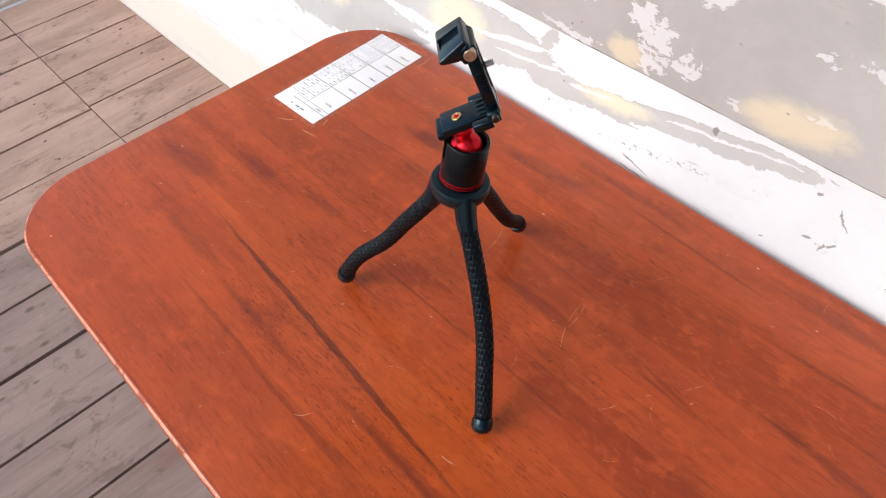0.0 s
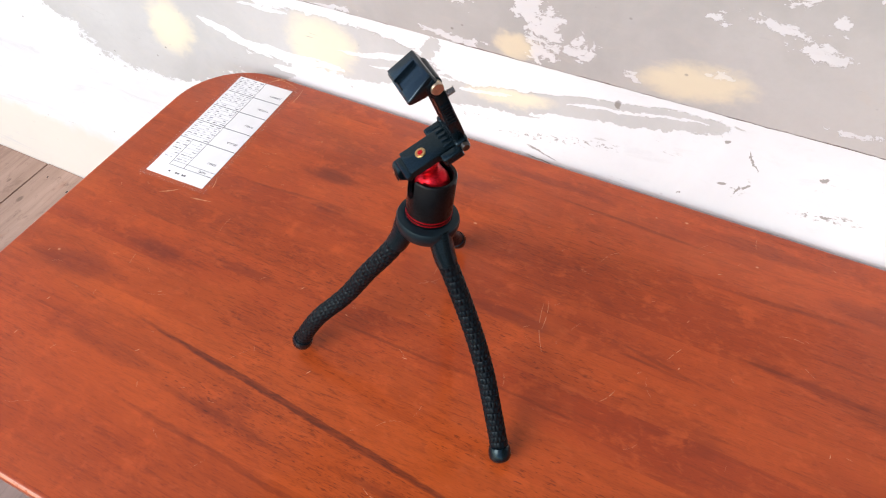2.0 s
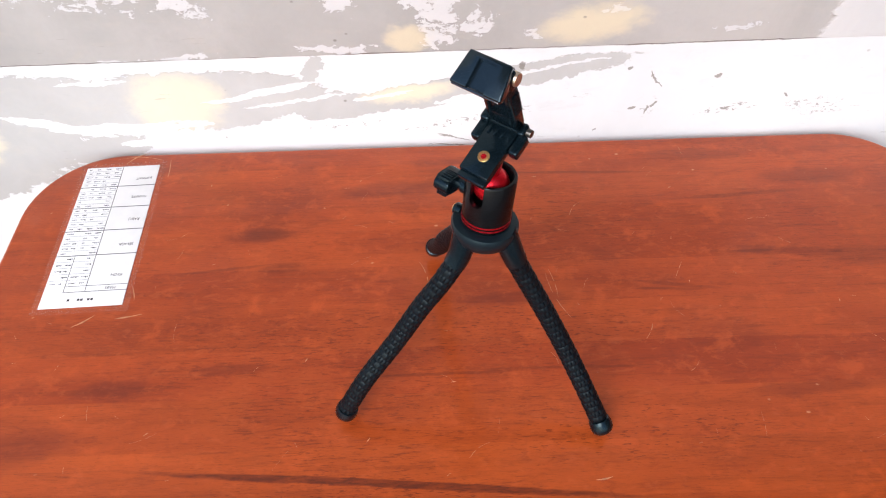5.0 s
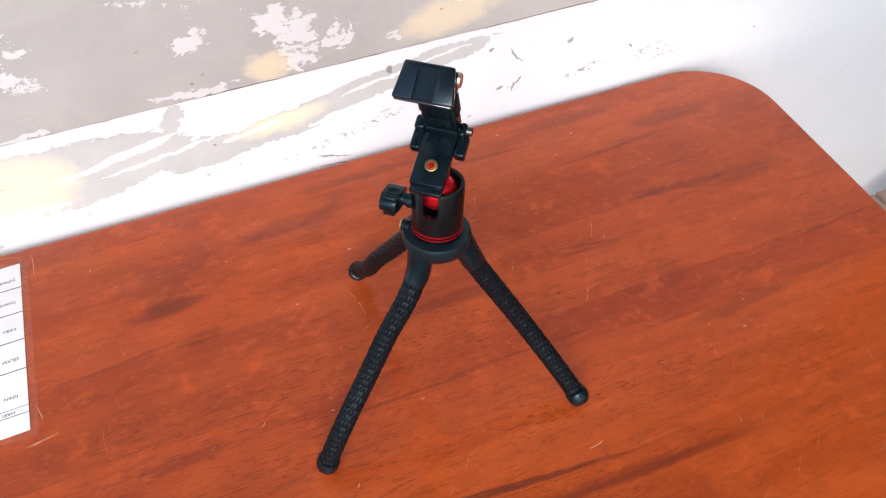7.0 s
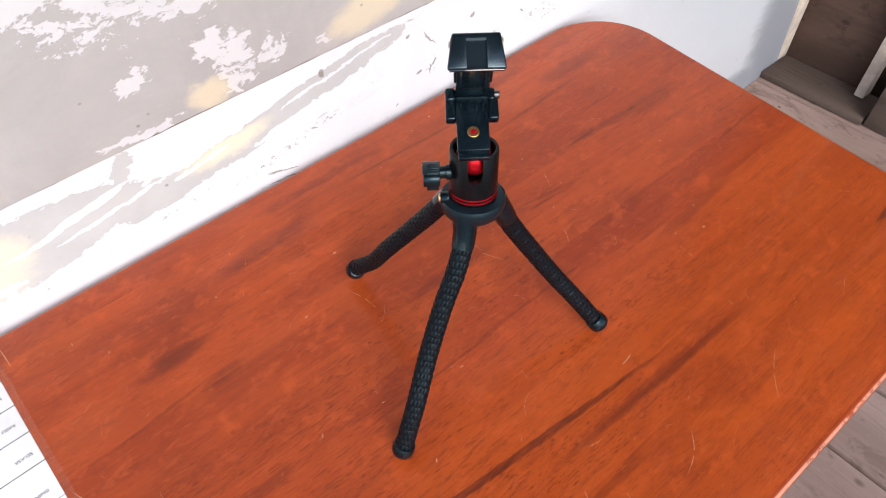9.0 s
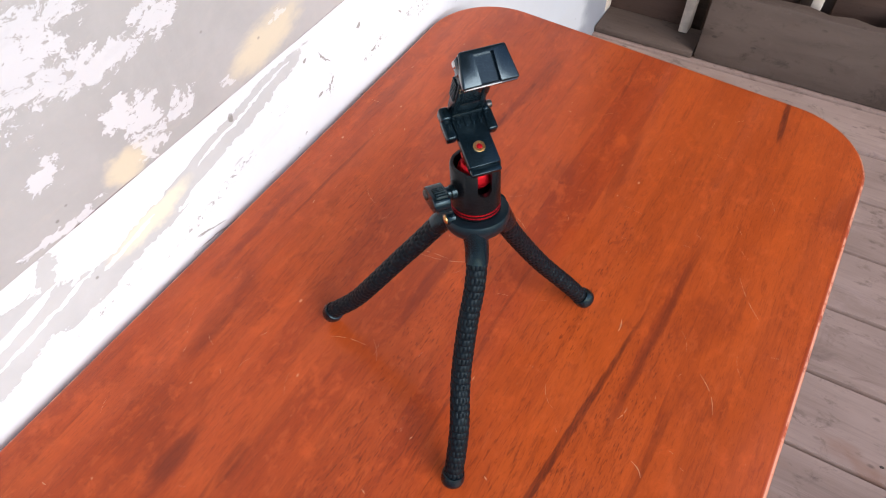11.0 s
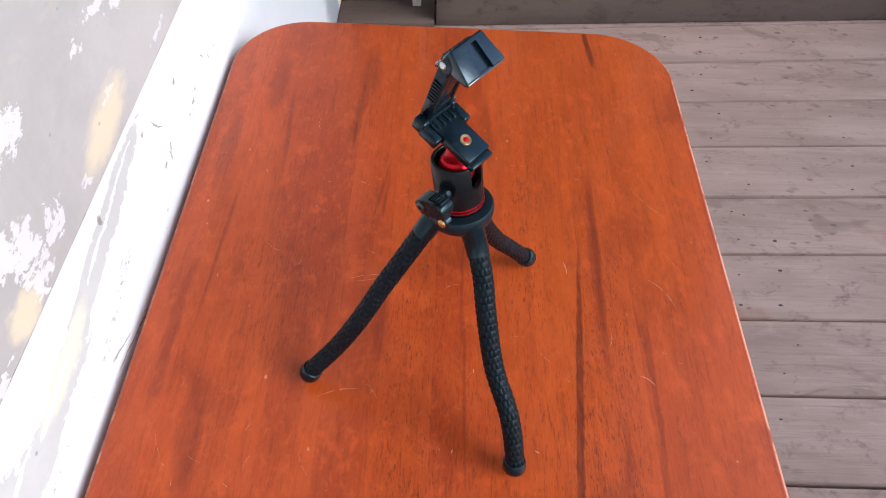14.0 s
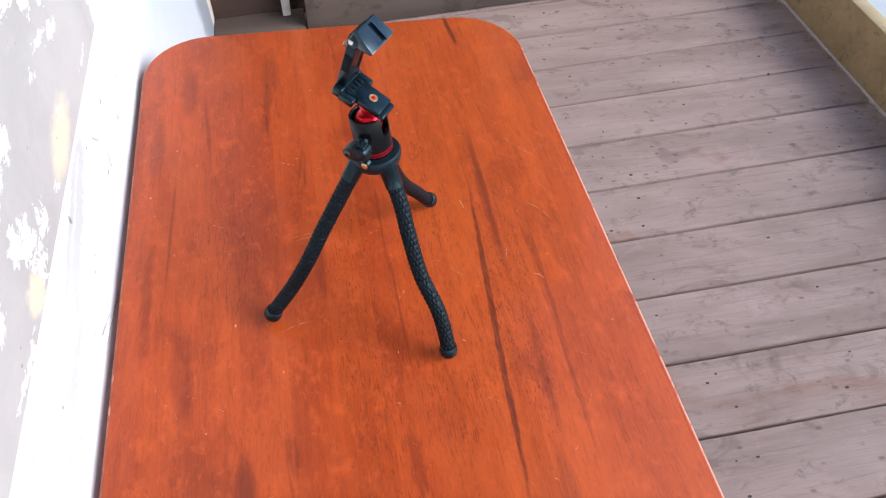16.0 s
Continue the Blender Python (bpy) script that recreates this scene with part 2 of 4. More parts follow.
def wall_paint():
    """White paint flaking off grey plaster, with stains, scuffs and painted-in light."""
    n = Nodes("flaking white paint on plaster")
    x, y, z = n.split(n.coords)
    w1 = n.noise(n.mapping((13, 1, 26)), 1.0, 5, 0.62, 0.5, colour=True)
    w2 = n.noise(n.mapping((75, 1, 120)), 1.0, 4, 0.62, 0.4, colour=True)
    ax, ay, az = n.split(n.vmath("SUBTRACT", w1, (0.5, 0.5, 0.5)))
    bx, by, bz = n.split(n.vmath("SUBTRACT", w2, (0.5, 0.5, 0.5)))
    px = n.math("ADD", x, n.math("ADD", n.math("MULTIPLY", ax, 0.045), n.math("MULTIPLY", bx, 0.020)))
    pz = n.math("ADD", z, n.math("ADD", n.math("MULTIPLY", az, 0.022), n.math("MULTIPLY", bz, 0.011)))
    line = n.math("ADD", CRACK_Z, n.math("MULTIPLY", x, CRACK_RISE))
    above = n.ramp(n.math("SUBTRACT", z, line), -0.0008, 0.0008)
    left = n.ramp(px, 0.345, 0.338)
    small = n.noise(n.mapping((34, 1, 60), place=(4, 0, 2)), 1.0, 5, 0.7, 0.8)
    grit = n.noise(n.mapping((95, 1, 150), place=(7, 0, 3)), 1.0, 5, 0.72, 0.6)
    # bare plaster above the crack, where flakes of paint are left
    flakes = n.spots(px, pz, (
        (-0.315, 0.560, 0.110, 0.034, -6), (-0.228, 0.524, 0.026, 0.012, -25), (-0.50, 0.58, 0.10, 0.05, 5),
        (-0.105, 0.477, 0.038, 0.006, 4), (-0.262, 0.474, 0.060, 0.0034, 1), (-0.091, 0.526, 0.018, 0.011, 10),
        (-0.080, 0.605, 0.052, 0.046, 20), (-0.13, 0.62, 0.06, 0.040, 0), (0.29, 0.605, 0.05, 0.018, -10), (-0.030, 0.572, 0.050, 0.016, -12), (0.030, 0.576, 0.026, 0.018, 20),
        (-0.024, 0.528, 0.020, 0.015, -35), (-0.006, 0.512, 0.026, 0.014, 60), (-0.004, 0.488, 0.020, 0.011, 25), (0.021, 0.503, 0.008, 0.016, -20), (0.033, 0.498, 0.008, 0.014, -15),
        (0.136, 0.561, 0.015, 0.005, -4), (0.170, 0.566, 0.020, 0.006, -10), (0.207, 0.554, 0.030, 0.011, -22), (0.181, 0.595, 0.016, 0.013, -40), (0.222, 0.578, 0.006, 0.010, 30),
        (0.15, 0.625, 0.045, 0.016, -12), (0.085, 0.487, 0.005, 0.010, 60), (0.150, 0.512, 0.014, 0.003, -8), (0.26, 0.486, 0.020, 0.004, 4), (0.27, 0.64, 0.05, 0.012, -15), (0.05, 0.66, 0.07, 0.02, 10)))
    worn = n.math("ADD", n.math("MULTIPLY", n.math("SUBTRACT", small, 0.5), 4.6), n.math("MULTIPLY", n.math("SUBTRACT", grit, 0.5), 3.6))
    left_on = n.math("ADD", n.math("MAXIMUM", flakes, -1.0), worn)
    bare_up = n.math("MULTIPLY", n.ramp(left_on, 0.46, 0.36), n.ramp(small, 0.735, 0.72))
    bare_up = n.math("MULTIPLY", n.math("MULTIPLY", bare_up, above), left)
    # streaks where the paint has come off below it
    hx = n.math("ADD", x, n.math("ADD", n.math("MULTIPLY", ax, 0.050), n.math("MULTIPLY", bx, 0.022)))
    hz = n.math("ADD", z, n.math("ADD", n.math("MULTIPLY", az, 0.014), n.math("MULTIPLY", bz, 0.007)))
    holes = n.spots(hx, hz, (
        (-0.250, 0.426, 0.150, 0.032, 1), (-0.126, 0.452, 0.020, 0.008, 80), (0.020, 0.433, 0.165, 0.0145, 10), (-0.100, 0.415, 0.060, 0.013, 4),
        (-0.500, 0.375, 0.160, 0.066, 12), (-0.64, 0.425, 0.16, 0.080, -12), (-0.345, 0.374, 0.040, 0.019, 12), (-0.41, 0.43, 0.09, 0.030, 0)))
    strip = n.spots(hx, hz, ((-0.182, 0.432, 0.056, 0.0036, 10), (-0.315, 0.399, 0.075, 0.0052, 1), (-0.385, 0.402, 0.050, 0.0048, -12), (-0.295, 0.381, 0.035, 0.0045, 2),
                             (-0.150, 0.422, 0.045, 0.0018, 8), (0.085, 0.447, 0.060, 0.0020, 10), (-0.060, 0.424, 0.030, 0.0022, 8), (-0.335, 0.447, 0.030, 0.0022, 2), (0.02, 0.420, 0.03, 0.0016, 8)))
    holes = n.math("SUBTRACT", holes, n.math("MULTIPLY", n.math("MAXIMUM", n.math("ADD", strip, 0.3), 0.0), 4.0))
    ragged = n.math("ADD", n.math("MULTIPLY", n.math("SUBTRACT", small, 0.5), 1.0), n.math("MULTIPLY", n.math("SUBTRACT", grit, 0.5), 0.9))
    bare_low = n.math("MULTIPLY", n.ramp(n.math("ADD", n.math("MAXIMUM", holes, -0.9), ragged), 0.02, 0.09), n.math("SUBTRACT", 1.0, above))
    bare = n.math("MAXIMUM", bare_up, n.math("MULTIPLY", bare_low, 0.88))
    cloud = n.noise(n.coords, 9, 5, 0.6, 0.4)
    haze = n.noise(n.mapping((1, 1, 2.4), place=(3, 1, 8)), 26, 5, 0.68, 0.5)
    sand = n.noise(n.coords, 160, 3, 0.6)
    plaster = n.mix(n.ramp(cloud, 0.3, 0.7), (0.422, 0.416, 0.408), (0.510, 0.503, 0.494))
    plaster = n.mix(n.math("MULTIPLY", n.ramp(haze, 0.52, 0.72), 0.45), plaster, (0.52, 0.49, 0.45))
    plaster = n.mix(n.math("MULTIPLY", n.ramp(haze, 0.42, 0.28), 0.25), plaster, (0.36, 0.37, 0.39))
    plaster = n.mix(n.math("MULTIPLY", sand, 0.25), plaster, (0.34, 0.33, 0.32))
    paint = n.mix(n.ramp(cloud, 0.35, 0.75), (0.69, 0.70, 0.712), (0.63, 0.645, 0.665))
    paint = n.mix(n.math("MULTIPLY", n.ramp(haze, 0.54, 0.74), 0.35), paint, (0.55, 0.56, 0.58))
    # the foot of the wall is yellowed, with greyish runs over it
    foot = n.ramp(n.math("ADD", z, n.math("ADD", n.math("MULTIPLY", az, 0.05), n.math("MULTIPLY", bz, 0.014))), 0.150, 0.118)
    paint = n.mix(n.math("MULTIPLY", foot, 0.75), paint, (0.64, 0.585, 0.50))
    run = n.ramp(n.noise(n.mapping((7, 1, 34), place=(6, 0, 3), turn=(0, 0.12, 0)), 1.0, 5, 0.65, 0.7), 0.55, 0.70)
    paint = n.mix(n.math("MULTIPLY", n.math("MULTIPLY", run, n.ramp(x, -0.35, -0.55)), 0.45), paint, (0.50, 0.50, 0.52))
    # warm patches of reflected light, put into the wall's colour
    warm_glow = n.spots(px, pz, ((-0.262, 0.424, 0.052, 0.036, 0), (0.132, 0.497, 0.052, 0.022, 8), (-0.485, 0.388, 0.040, 0.040, 0), (-0.035, 0.487, 0.026, 0.015, 0), (-0.035, 0.427, 0.050, 0.012, 6)))
    warm_glow = n.math("MULTIPLY", n.ramp(warm_glow, -0.25, 0.9), 0.62)
    plaster = n.mix(warm_glow, plaster, (0.84, 0.73, 0.50))
    paint = n.mix(n.math("MULTIPLY", warm_glow, 0.7), paint, (0.86, 0.77, 0.54))
    col = n.mix(bare, paint, plaster)
    # blue-grey towards the east: the weaker light there, put into the colour
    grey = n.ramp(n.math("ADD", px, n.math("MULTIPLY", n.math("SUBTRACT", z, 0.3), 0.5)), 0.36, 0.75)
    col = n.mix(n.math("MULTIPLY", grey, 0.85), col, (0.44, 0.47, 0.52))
    # dark patch low down at the east end
    corner_dark = n.math("MULTIPLY", n.ramp(n.spots(px, pz, ((0.99, 0.10, 0.10, 0.30, 0), (0.90, 0.02, 0.10, 0.05, 0))), 0.0, 0.9), 0.75)
    col = n.mix(corner_dark, col, (0.16, 0.17, 0.20))
    # crack, scuffs and specks
    crack = n.math("ABSOLUTE", n.math("SUBTRACT", n.math("ADD", z, n.math("MULTIPLY", bz, 0.004)), line))
    gap = n.math("MULTIPLY", n.ramp(crack, 0.0014, 0.0005), n.ramp(n.noise(n.mapping((18, 1, 4)), 1.0, 3), 0.36, 0.52))
    gap = n.math("MULTIPLY", gap, n.ramp(px, 0.36, 0.30))
    col = n.mix(n.math("MULTIPLY", gap, 0.8), col, (0.15, 0.11, 0.09))
    scuff = n.spots(n.math("ADD", x, n.math("MULTIPLY", bx, 0.010)), n.math("ADD", z, n.math("MULTIPLY", bz, 0.010)), (
        (0.198, 0.4335, 0.013, 0.0011, -58), (0.195, 0.402, 0.006, 0.0014, 75), (0.200, 0.408, 0.004, 0.0014, 40), (0.180, 0.404, 0.004, 0.0016, 20), (0.258, 0.436, 0.004, 0.0022, 20),
        (0.272, 0.400, 0.006, 0.0014, 8), (0.022, 0.364, 0.042, 0.0009, -9), (0.005, 0.376, 0.020, 0.0008, -14), (0.145, 0.381, 0.003, 0.0008, 50), (0.172, 0.446, 0.003, 0.0020, 0), (0.070, 0.452, 0.003, 0.006, 0), (0.33, 0.412, 0.004, 0.0012, -50)))
    dots = n.math("MULTIPLY", n.ramp(n.voronoi(n.mapping((1, 0.02, 1.3)), 36), 0.085, 0.035), n.ramp(n.noise(n.mapping((1, 0.1, 1)), 21, 2), 0.50, 0.58))
    rubbed = n.ramp(n.spots(x, z, ((-0.010, 0.392, 0.055, 0.006, 8), (0.050, 0.402, 0.045, 0.006, 8), (0.21, 0.358, 0.045, 0.005, 12), (0.275, 0.400, 0.040, 0.006, 8), (0.195, 0.404, 0.014, 0.008, 60),
                                   (0.03, 0.362, 0.07, 0.004, -8), (0.36, 0.40, 0.04, 0.012, 0), (-0.10, 0.394, 0.05, 0.004, 4))), 0.0, 0.8)
    rubbed = n.math("MULTIPLY", rubbed, n.ramp(n.noise(n.mapping((190, 1, 360), place=(3, 0, 1)), 1.0, 3, 0.65, 0.5), 0.56, 0.63))
    dots = n.math("MAXIMUM", dots, rubbed)
    dirt = n.math("MAXIMUM", n.math("MULTIPLY", n.ramp(scuff, 0.0, 0.5), 0.8), n.math("MULTIPLY", dots, 0.7))
    col = n.mix(dirt, col, (0.20, 0.18, 0.16))
    hairs = n.math("MULTIPLY", n.ramp(n.noise(n.mapping((22, 1, 210), turn=(0, 0.1, 0)), 1.0, 4, 0.7, 0.8), 0.66, 0.70), n.ramp(n.noise(n.mapping((8, 1, 16), place=(5, 0, 5)), 1.0, 2), 0.5, 0.6))
    col = n.mix(n.math("MULTIPLY", hairs, 0.5), col, (0.30, 0.28, 0.26))
    high = n.math("SUBTRACT", n.math("MULTIPLY", n.math("SUBTRACT", 1.0, bare), 0.6), n.math("MULTIPLY", gap, 1.2))
    high = n.math("ADD", high, n.math("ADD", n.math("MULTIPLY", sand, 0.10), n.math("MULTIPLY", cloud, 0.9)))
    n.bump(high, 0.5, 0.0022)
    return n.finish(col, n.ramp(bare, 0.0, 1.0, 0.55, 0.9), spec=0.3)


def plain(name, colour, rough=0.5, metal=0.0, vary=0.2, scale=40.0, bump=0.1, depth=0.001, coat=0.0, spec=0.22, tint=(1, 1, 1)):
    n = Nodes(name)
    n.put(n.bsdf.inputs["Specular Tint"], tint)
    a, b = n.noise(n.coords, scale, 4, 0.6), n.noise(n.coords, scale * 8, 3, 0.6)
    col = n.mix(n.ramp(a, 0.3, 0.7), tuple(c * (1 - vary) for c in colour), tuple(min(1, c * (1 + vary)) for c in colour))
    n.bump(n.math("ADD", a, n.math("MULTIPLY", b, 0.6)), bump, depth)
    return n.finish(col, n.ramp(b, 0.25, 0.75, max(0.02, rough - 0.07), min(1, rough + 0.07)), metal, coat=coat, spec=spec)


WOOD = table_wood()
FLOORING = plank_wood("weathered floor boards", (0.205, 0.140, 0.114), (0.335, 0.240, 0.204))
WARM_FLOORING = plank_wood("lighter, warmer floor boards", (0.290, 0.188, 0.138), (0.445, 0.300, 0.232))
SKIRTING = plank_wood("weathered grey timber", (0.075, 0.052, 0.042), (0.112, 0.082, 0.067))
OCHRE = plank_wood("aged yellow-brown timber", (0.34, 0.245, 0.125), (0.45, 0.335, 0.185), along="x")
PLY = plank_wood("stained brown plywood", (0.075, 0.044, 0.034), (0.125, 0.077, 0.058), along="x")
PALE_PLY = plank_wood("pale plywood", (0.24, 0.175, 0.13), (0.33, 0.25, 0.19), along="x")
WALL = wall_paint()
BATTEN = plain("worn cream paint", (0.62, 0.54, 0.46), 0.6, vary=0.15)
CONCRETE = plain("pale concrete", (0.42, 0.41, 0.39), 0.9, vary=0.15, scale=6, bump=0.3, depth=0.004)
BLOCKER_GREY = plain("grey sheet of the added sky blocker", (0.30, 0.29, 0.28), 0.7, vary=0.15, scale=5)
RUBBER = plain("black rubber sleeve", (0.0026, 0.0044, 0.0066), 0.44, vary=0.2, scale=220, bump=0.12, depth=0.0003, spec=0.17, tint=(0.72, 0.92, 1.0))
SATIN = plain("satin black plastic", (0.0024, 0.0058, 0.0085), 0.24, vary=0.12, scale=260, bump=0.04, depth=0.0002, coat=0.06, spec=0.34, tint=(0.55, 0.86, 1.0))
SHELL = plain("anodised black metal", (0.0028, 0.0032, 0.0042), 0.26, vary=0.1, scale=400, bump=0.03, depth=0.0002, spec=0.22)
GLOSS = plain("glossy black plastic", (0.004, 0.006, 0.008), 0.10, vary=0.1, scale=400, bump=0.02, depth=0.0002, spec=0.6, coat=0.6)
FLARE = plain("blue-grey moulded rubber", (0.005, 0.010, 0.014), 0.36, vary=0.12, scale=260, bump=0.06, depth=0.0002, spec=0.30, tint=(0.6, 0.88, 1.0))
SHEEN = plain("glossy moulded black plastic", (0.0026, 0.0058, 0.0085), 0.22, vary=0.12, scale=260, bump=0.03, depth=0.0002, coat=0.12, spec=0.62, tint=(0.62, 0.86, 1.0))
DULL = plain("dark blackened steel", (0.10, 0.095, 0.09), 0.35, metal=1.0, vary=0.15, scale=500, bump=0.05, depth=0.0002)
RED = plain("anodised red metal", (0.62, 0.012, 0.022), 0.28, metal=0.75, vary=0.08, scale=300, bump=0.03, depth=0.0002)
PALE_BRASS = plain("worn pale brass", (0.62, 0.52, 0.40), 0.38, metal=1.0, vary=0.15, scale=500, bump=0.05, depth=0.0002)
BRASS = plain("brass", (0.72, 0.42, 0.17), 0.3, metal=1.0, vary=0.1, scale=500, bump=0.05, depth=0.0002)
STEEL = plain("bright steel", (0.62, 0.60, 0.58), 0.25, metal=1.0, vary=0.1, scale=500, bump=0.05, depth=0.0002)
PAPER = plain("white paper", (0.82, 0.82, 0.82), 0.5, vary=0.03, scale=60, bump=0.15, depth=0.0006, coat=0.4)
INK = plain("grey-black print", (0.05, 0.05, 0.06), 0.6, vary=0.2, scale=300)
FAINT = plain("faded grey print", (0.22, 0.22, 0.26), 0.6, vary=0.2, scale=300)
RAW = plain("bare scratched wood", (0.52, 0.23, 0.12), 0.6, vary=0.25, scale=200)
NAIL = plain("rusty nail", (0.060, 0.045, 0.038), 0.8, vary=0.3, scale=400)
PINK = plain("faded magenta cloth", (0.42, 0.04, 0.14), 0.85, vary=0.2)
BLUE = plain("dark blue plastic", (0.03, 0.06, 0.12), 0.5, vary=0.2)


# ---------------------------------------------------------------- mesh helpers
def thing(name, bm, material, label="", category="", group="", kind="", smooth=True):
    data = bpy.data.meshes.new(name)
    bmesh.ops.recalc_face_normals(bm, faces=bm.faces[:])
    bm.to_mesh(data)
    bm.free()
    data.materials.append(material)
    if smooth:
        data.shade_smooth()
        data.set_sharp_from_angle(angle=radians(38))
    return tagged(new(name, data), label, category, group, kind)


def part(name, bm, material, parent, label=""):
    ob = thing(name, bm, material, label)
    ob.parent = parent
    return ob


def empty(name, label, category, group=""):
    return tagged(new(name), label, category, group)


def block(bm, low, high, bevel=0.0, turn=None, segments=2):
    """A box between two corners, its edges rounded."""
    made = bmesh.ops.create_cube(bm, size=1.0)["verts"]
    for v in made:
        v.co = Vector([l + (c + 0.5) * (h - l) for c, l, h in zip(v.co, low, high)])
    if bevel:
        edges = list({e for v in made for e in v.link_edges})
        out = bmesh.ops.bevel(bm, geom=edges, offset=bevel, segments=segments, profile=0.5, affect="EDGES")
        made = list({v for f in out["faces"] for v in f.verts} | {v for v in made if v.is_valid})
    if turn is not None:
        bmesh.ops.transform(bm, matrix=turn, verts=made)
    return bm


def box(low, high, bevel=0.0, turn=None, segments=2):
    return block(bmesh.new(), low, high, bevel, turn, segments)


def lathe(bm, profile, place=None, steps=48, cap=True):
    """A turned body from (radius, height) pairs, about the local z axis."""
    rings = []
    for r, h in profile:
        rings.append([bm.verts.new((r * math.cos(a), r * math.sin(a), h)) for a in (2 * math.pi * i / steps for i in range(steps))])
    for low, high in zip(rings, rings[1:]):
        for i in range(steps):
            bm.faces.new((low[i], low[(i + 1) % steps], high[(i + 1) % steps], high[i]))
    if cap:
        bm.faces.new(rings[0]), bm.faces.new(rings[-1])
    if place is not None:
        bmesh.ops.transform(bm, matrix=place, verts=[v for ring in rings for v in ring])
    return bm


def turned(profile, place=None, steps=48, cap=True):
    return lathe(bmesh.new(), profile, place, steps, cap)


def prism(outline, low, high, bevel=0.0, place=None):
    """An outline in (u, v) given thickness from low to high along the third axis."""
    bm = bmesh.new()
    a = [bm.verts.new((u, v, low)) for u, v in outline]
    b = [bm.verts.new((u, v, high)) for u, v in outline]
    bm.faces.new(a), bm.faces.new(b)
    for i in range(len(a)):
        j = (i + 1) % len(a)
        bm.faces.new((a[i], a[j], b[j], b[i]))
    if bevel:
        bmesh.ops.bevel(bm, geom=bm.edges[:], offset=bevel, segments=2, profile=0.5, affect="EDGES")
    if place is not None:
        bmesh.ops.transform(bm, matrix=place, verts=bm.verts[:])
    return bm


def aim(place, way):
    """A pose whose z axis points along way."""
    return Matrix.Translation(place) @ Vector(way).to_track_quat("Z", "Y").to_matrix().to_4x4()


# ---------------------------------------------------------------- setting
WALL_Y, EAST_X, WEST_X, SOUTH_Y = 0.2690, 1.006, -1.52, -1.092
FOOT_Y = 0.2425
outline = [(FOOT_Y - 0.004, -0.1), (FOOT_Y, 0.0), (0.2500, 0.20), (0.2560, 0.34), (0.2585, 0.378), (0.2625, 0.40), (0.2670, 0.425), (0.2695, 0.445), (WALL_Y + 0.0018, CRACK_Z - 0.0017),
           (WALL_Y + 0.0019, CRACK_Z - 0.0005), (WALL_Y + 0.0005, CRACK_Z + 0.0001), (WALL_Y, CRACK_Z + 0.0011), (WALL_Y, 2.5), (WALL_Y + 0.14, 2.5), (WALL_Y + 0.14, -0.1)]
rise = Matrix(((0, 0, 1, 0), (1, 0, 0, 0), (0, 1, CRACK_RISE, 0), (0, 0, 0, 1)))
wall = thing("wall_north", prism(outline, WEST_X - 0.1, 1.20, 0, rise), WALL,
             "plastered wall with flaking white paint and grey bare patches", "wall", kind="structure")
sub = thing("ground", box((-30, -40, -0.40), (30, 30, -0.30)), CONCRETE, "pale concrete ground around the raised floor", "ground", kind="structure")
under = thing("floor_joists", box((WEST_X, SOUTH_Y - 0.06, -0.30), (1.20, WALL_Y, -0.034)), SKIRTING, "dark timber base beneath the floor boards", "floor", kind="structure")
# unseen slab, added to keep the overhead sky off the table
sky_blocker = thing("ceiling", box((-0.75, -0.70, 2.05), (2.2, 0.6, 2.11)), BLOCKER_GREY, "unseen grey sheet added overhead to block the sky", "ceiling", kind="structure")

# low boards that edge the floor; the east end runs a little askew
ASKEW = Matrix(((1, -0.075, 0, 0.075 * 0.042), (0, 1, 0, 0), (0, 0, 1, 0), (0, 0, 0, 1)))
bm = bmesh.new()
block(bm, (EAST_X, SOUTH_Y + 0.001, 0.001), (EAST_X + 0.03, 0.040, 0.146))
bmesh.ops.subdivide_edges(bm, edges=[e for e in bm.edges if abs(e.verts[0].co.y - e.verts[1].co.y) > 0.5], cuts=28)
chip = random.Random(21)
for v in bm.verts:
    if v.co.z > 0.1:
        v.co.z -= chip.choice((0.0, 0.001, 0.002, 0.005))
        v.co.x += chip.uniform(-0.0012, 0.0012)
    else:
        v.co.z += chip.choice((0.0, 0.0, 0.0015))
bmesh.ops.bevel(bm, geom=[e for e in bm.edges if len(e.link_faces) == 2 and e.calc_face_angle() > 0.8], offset=0.0025, segments=2, profile=0.5, affect="EDGES")
bmesh.ops.transform(bm, matrix=ASKEW, verts=bm.verts[:])
east = thing("trim_east", bm, SKIRTING, "weathered grey-brown skirting board with a chipped top edge", "board", kind="structure")
sill = thing("sill_east", box((EAST_X - 0.004, 0.044, 0.001), (EAST_X + 0.078, FOOT_Y - 0.001, 0.014), 0.0015, ASKEW), SKIRTING,
             "low worn timber sill at the foot of the wall", "sill", kind="structure")
south = thing("trim_south", box((-1.5, SOUTH_Y - 0.035, 0.004), (EAST_X + 0.074, SOUTH_Y, 0.125), 0.004), OCHRE,
              "yellow-brown timber board along the open side", "board", kind="structure")
west = thing("trim_west", box((WEST_X - 0.02, SOUTH_Y, 0.001), (WEST_X, FOOT_Y - 0.001, 0.012), 0.002), BATTEN,
             "thin pale batten along the floor's end", "trim", kind="structure")
west_panel = thing("trim_west_board", box((WEST_X - 0.06, SOUTH_Y, 0.0), (WEST_X - 0.024, FOOT_Y - 0.001, 0.05), 0.003), PLY,
                   "low brown board at the floor's end", "board", kind="structure")
east_wall = empty("wall_east", "plywood partition with cream-painted battens", "wall")
tagged(east_wall, kind="structure")
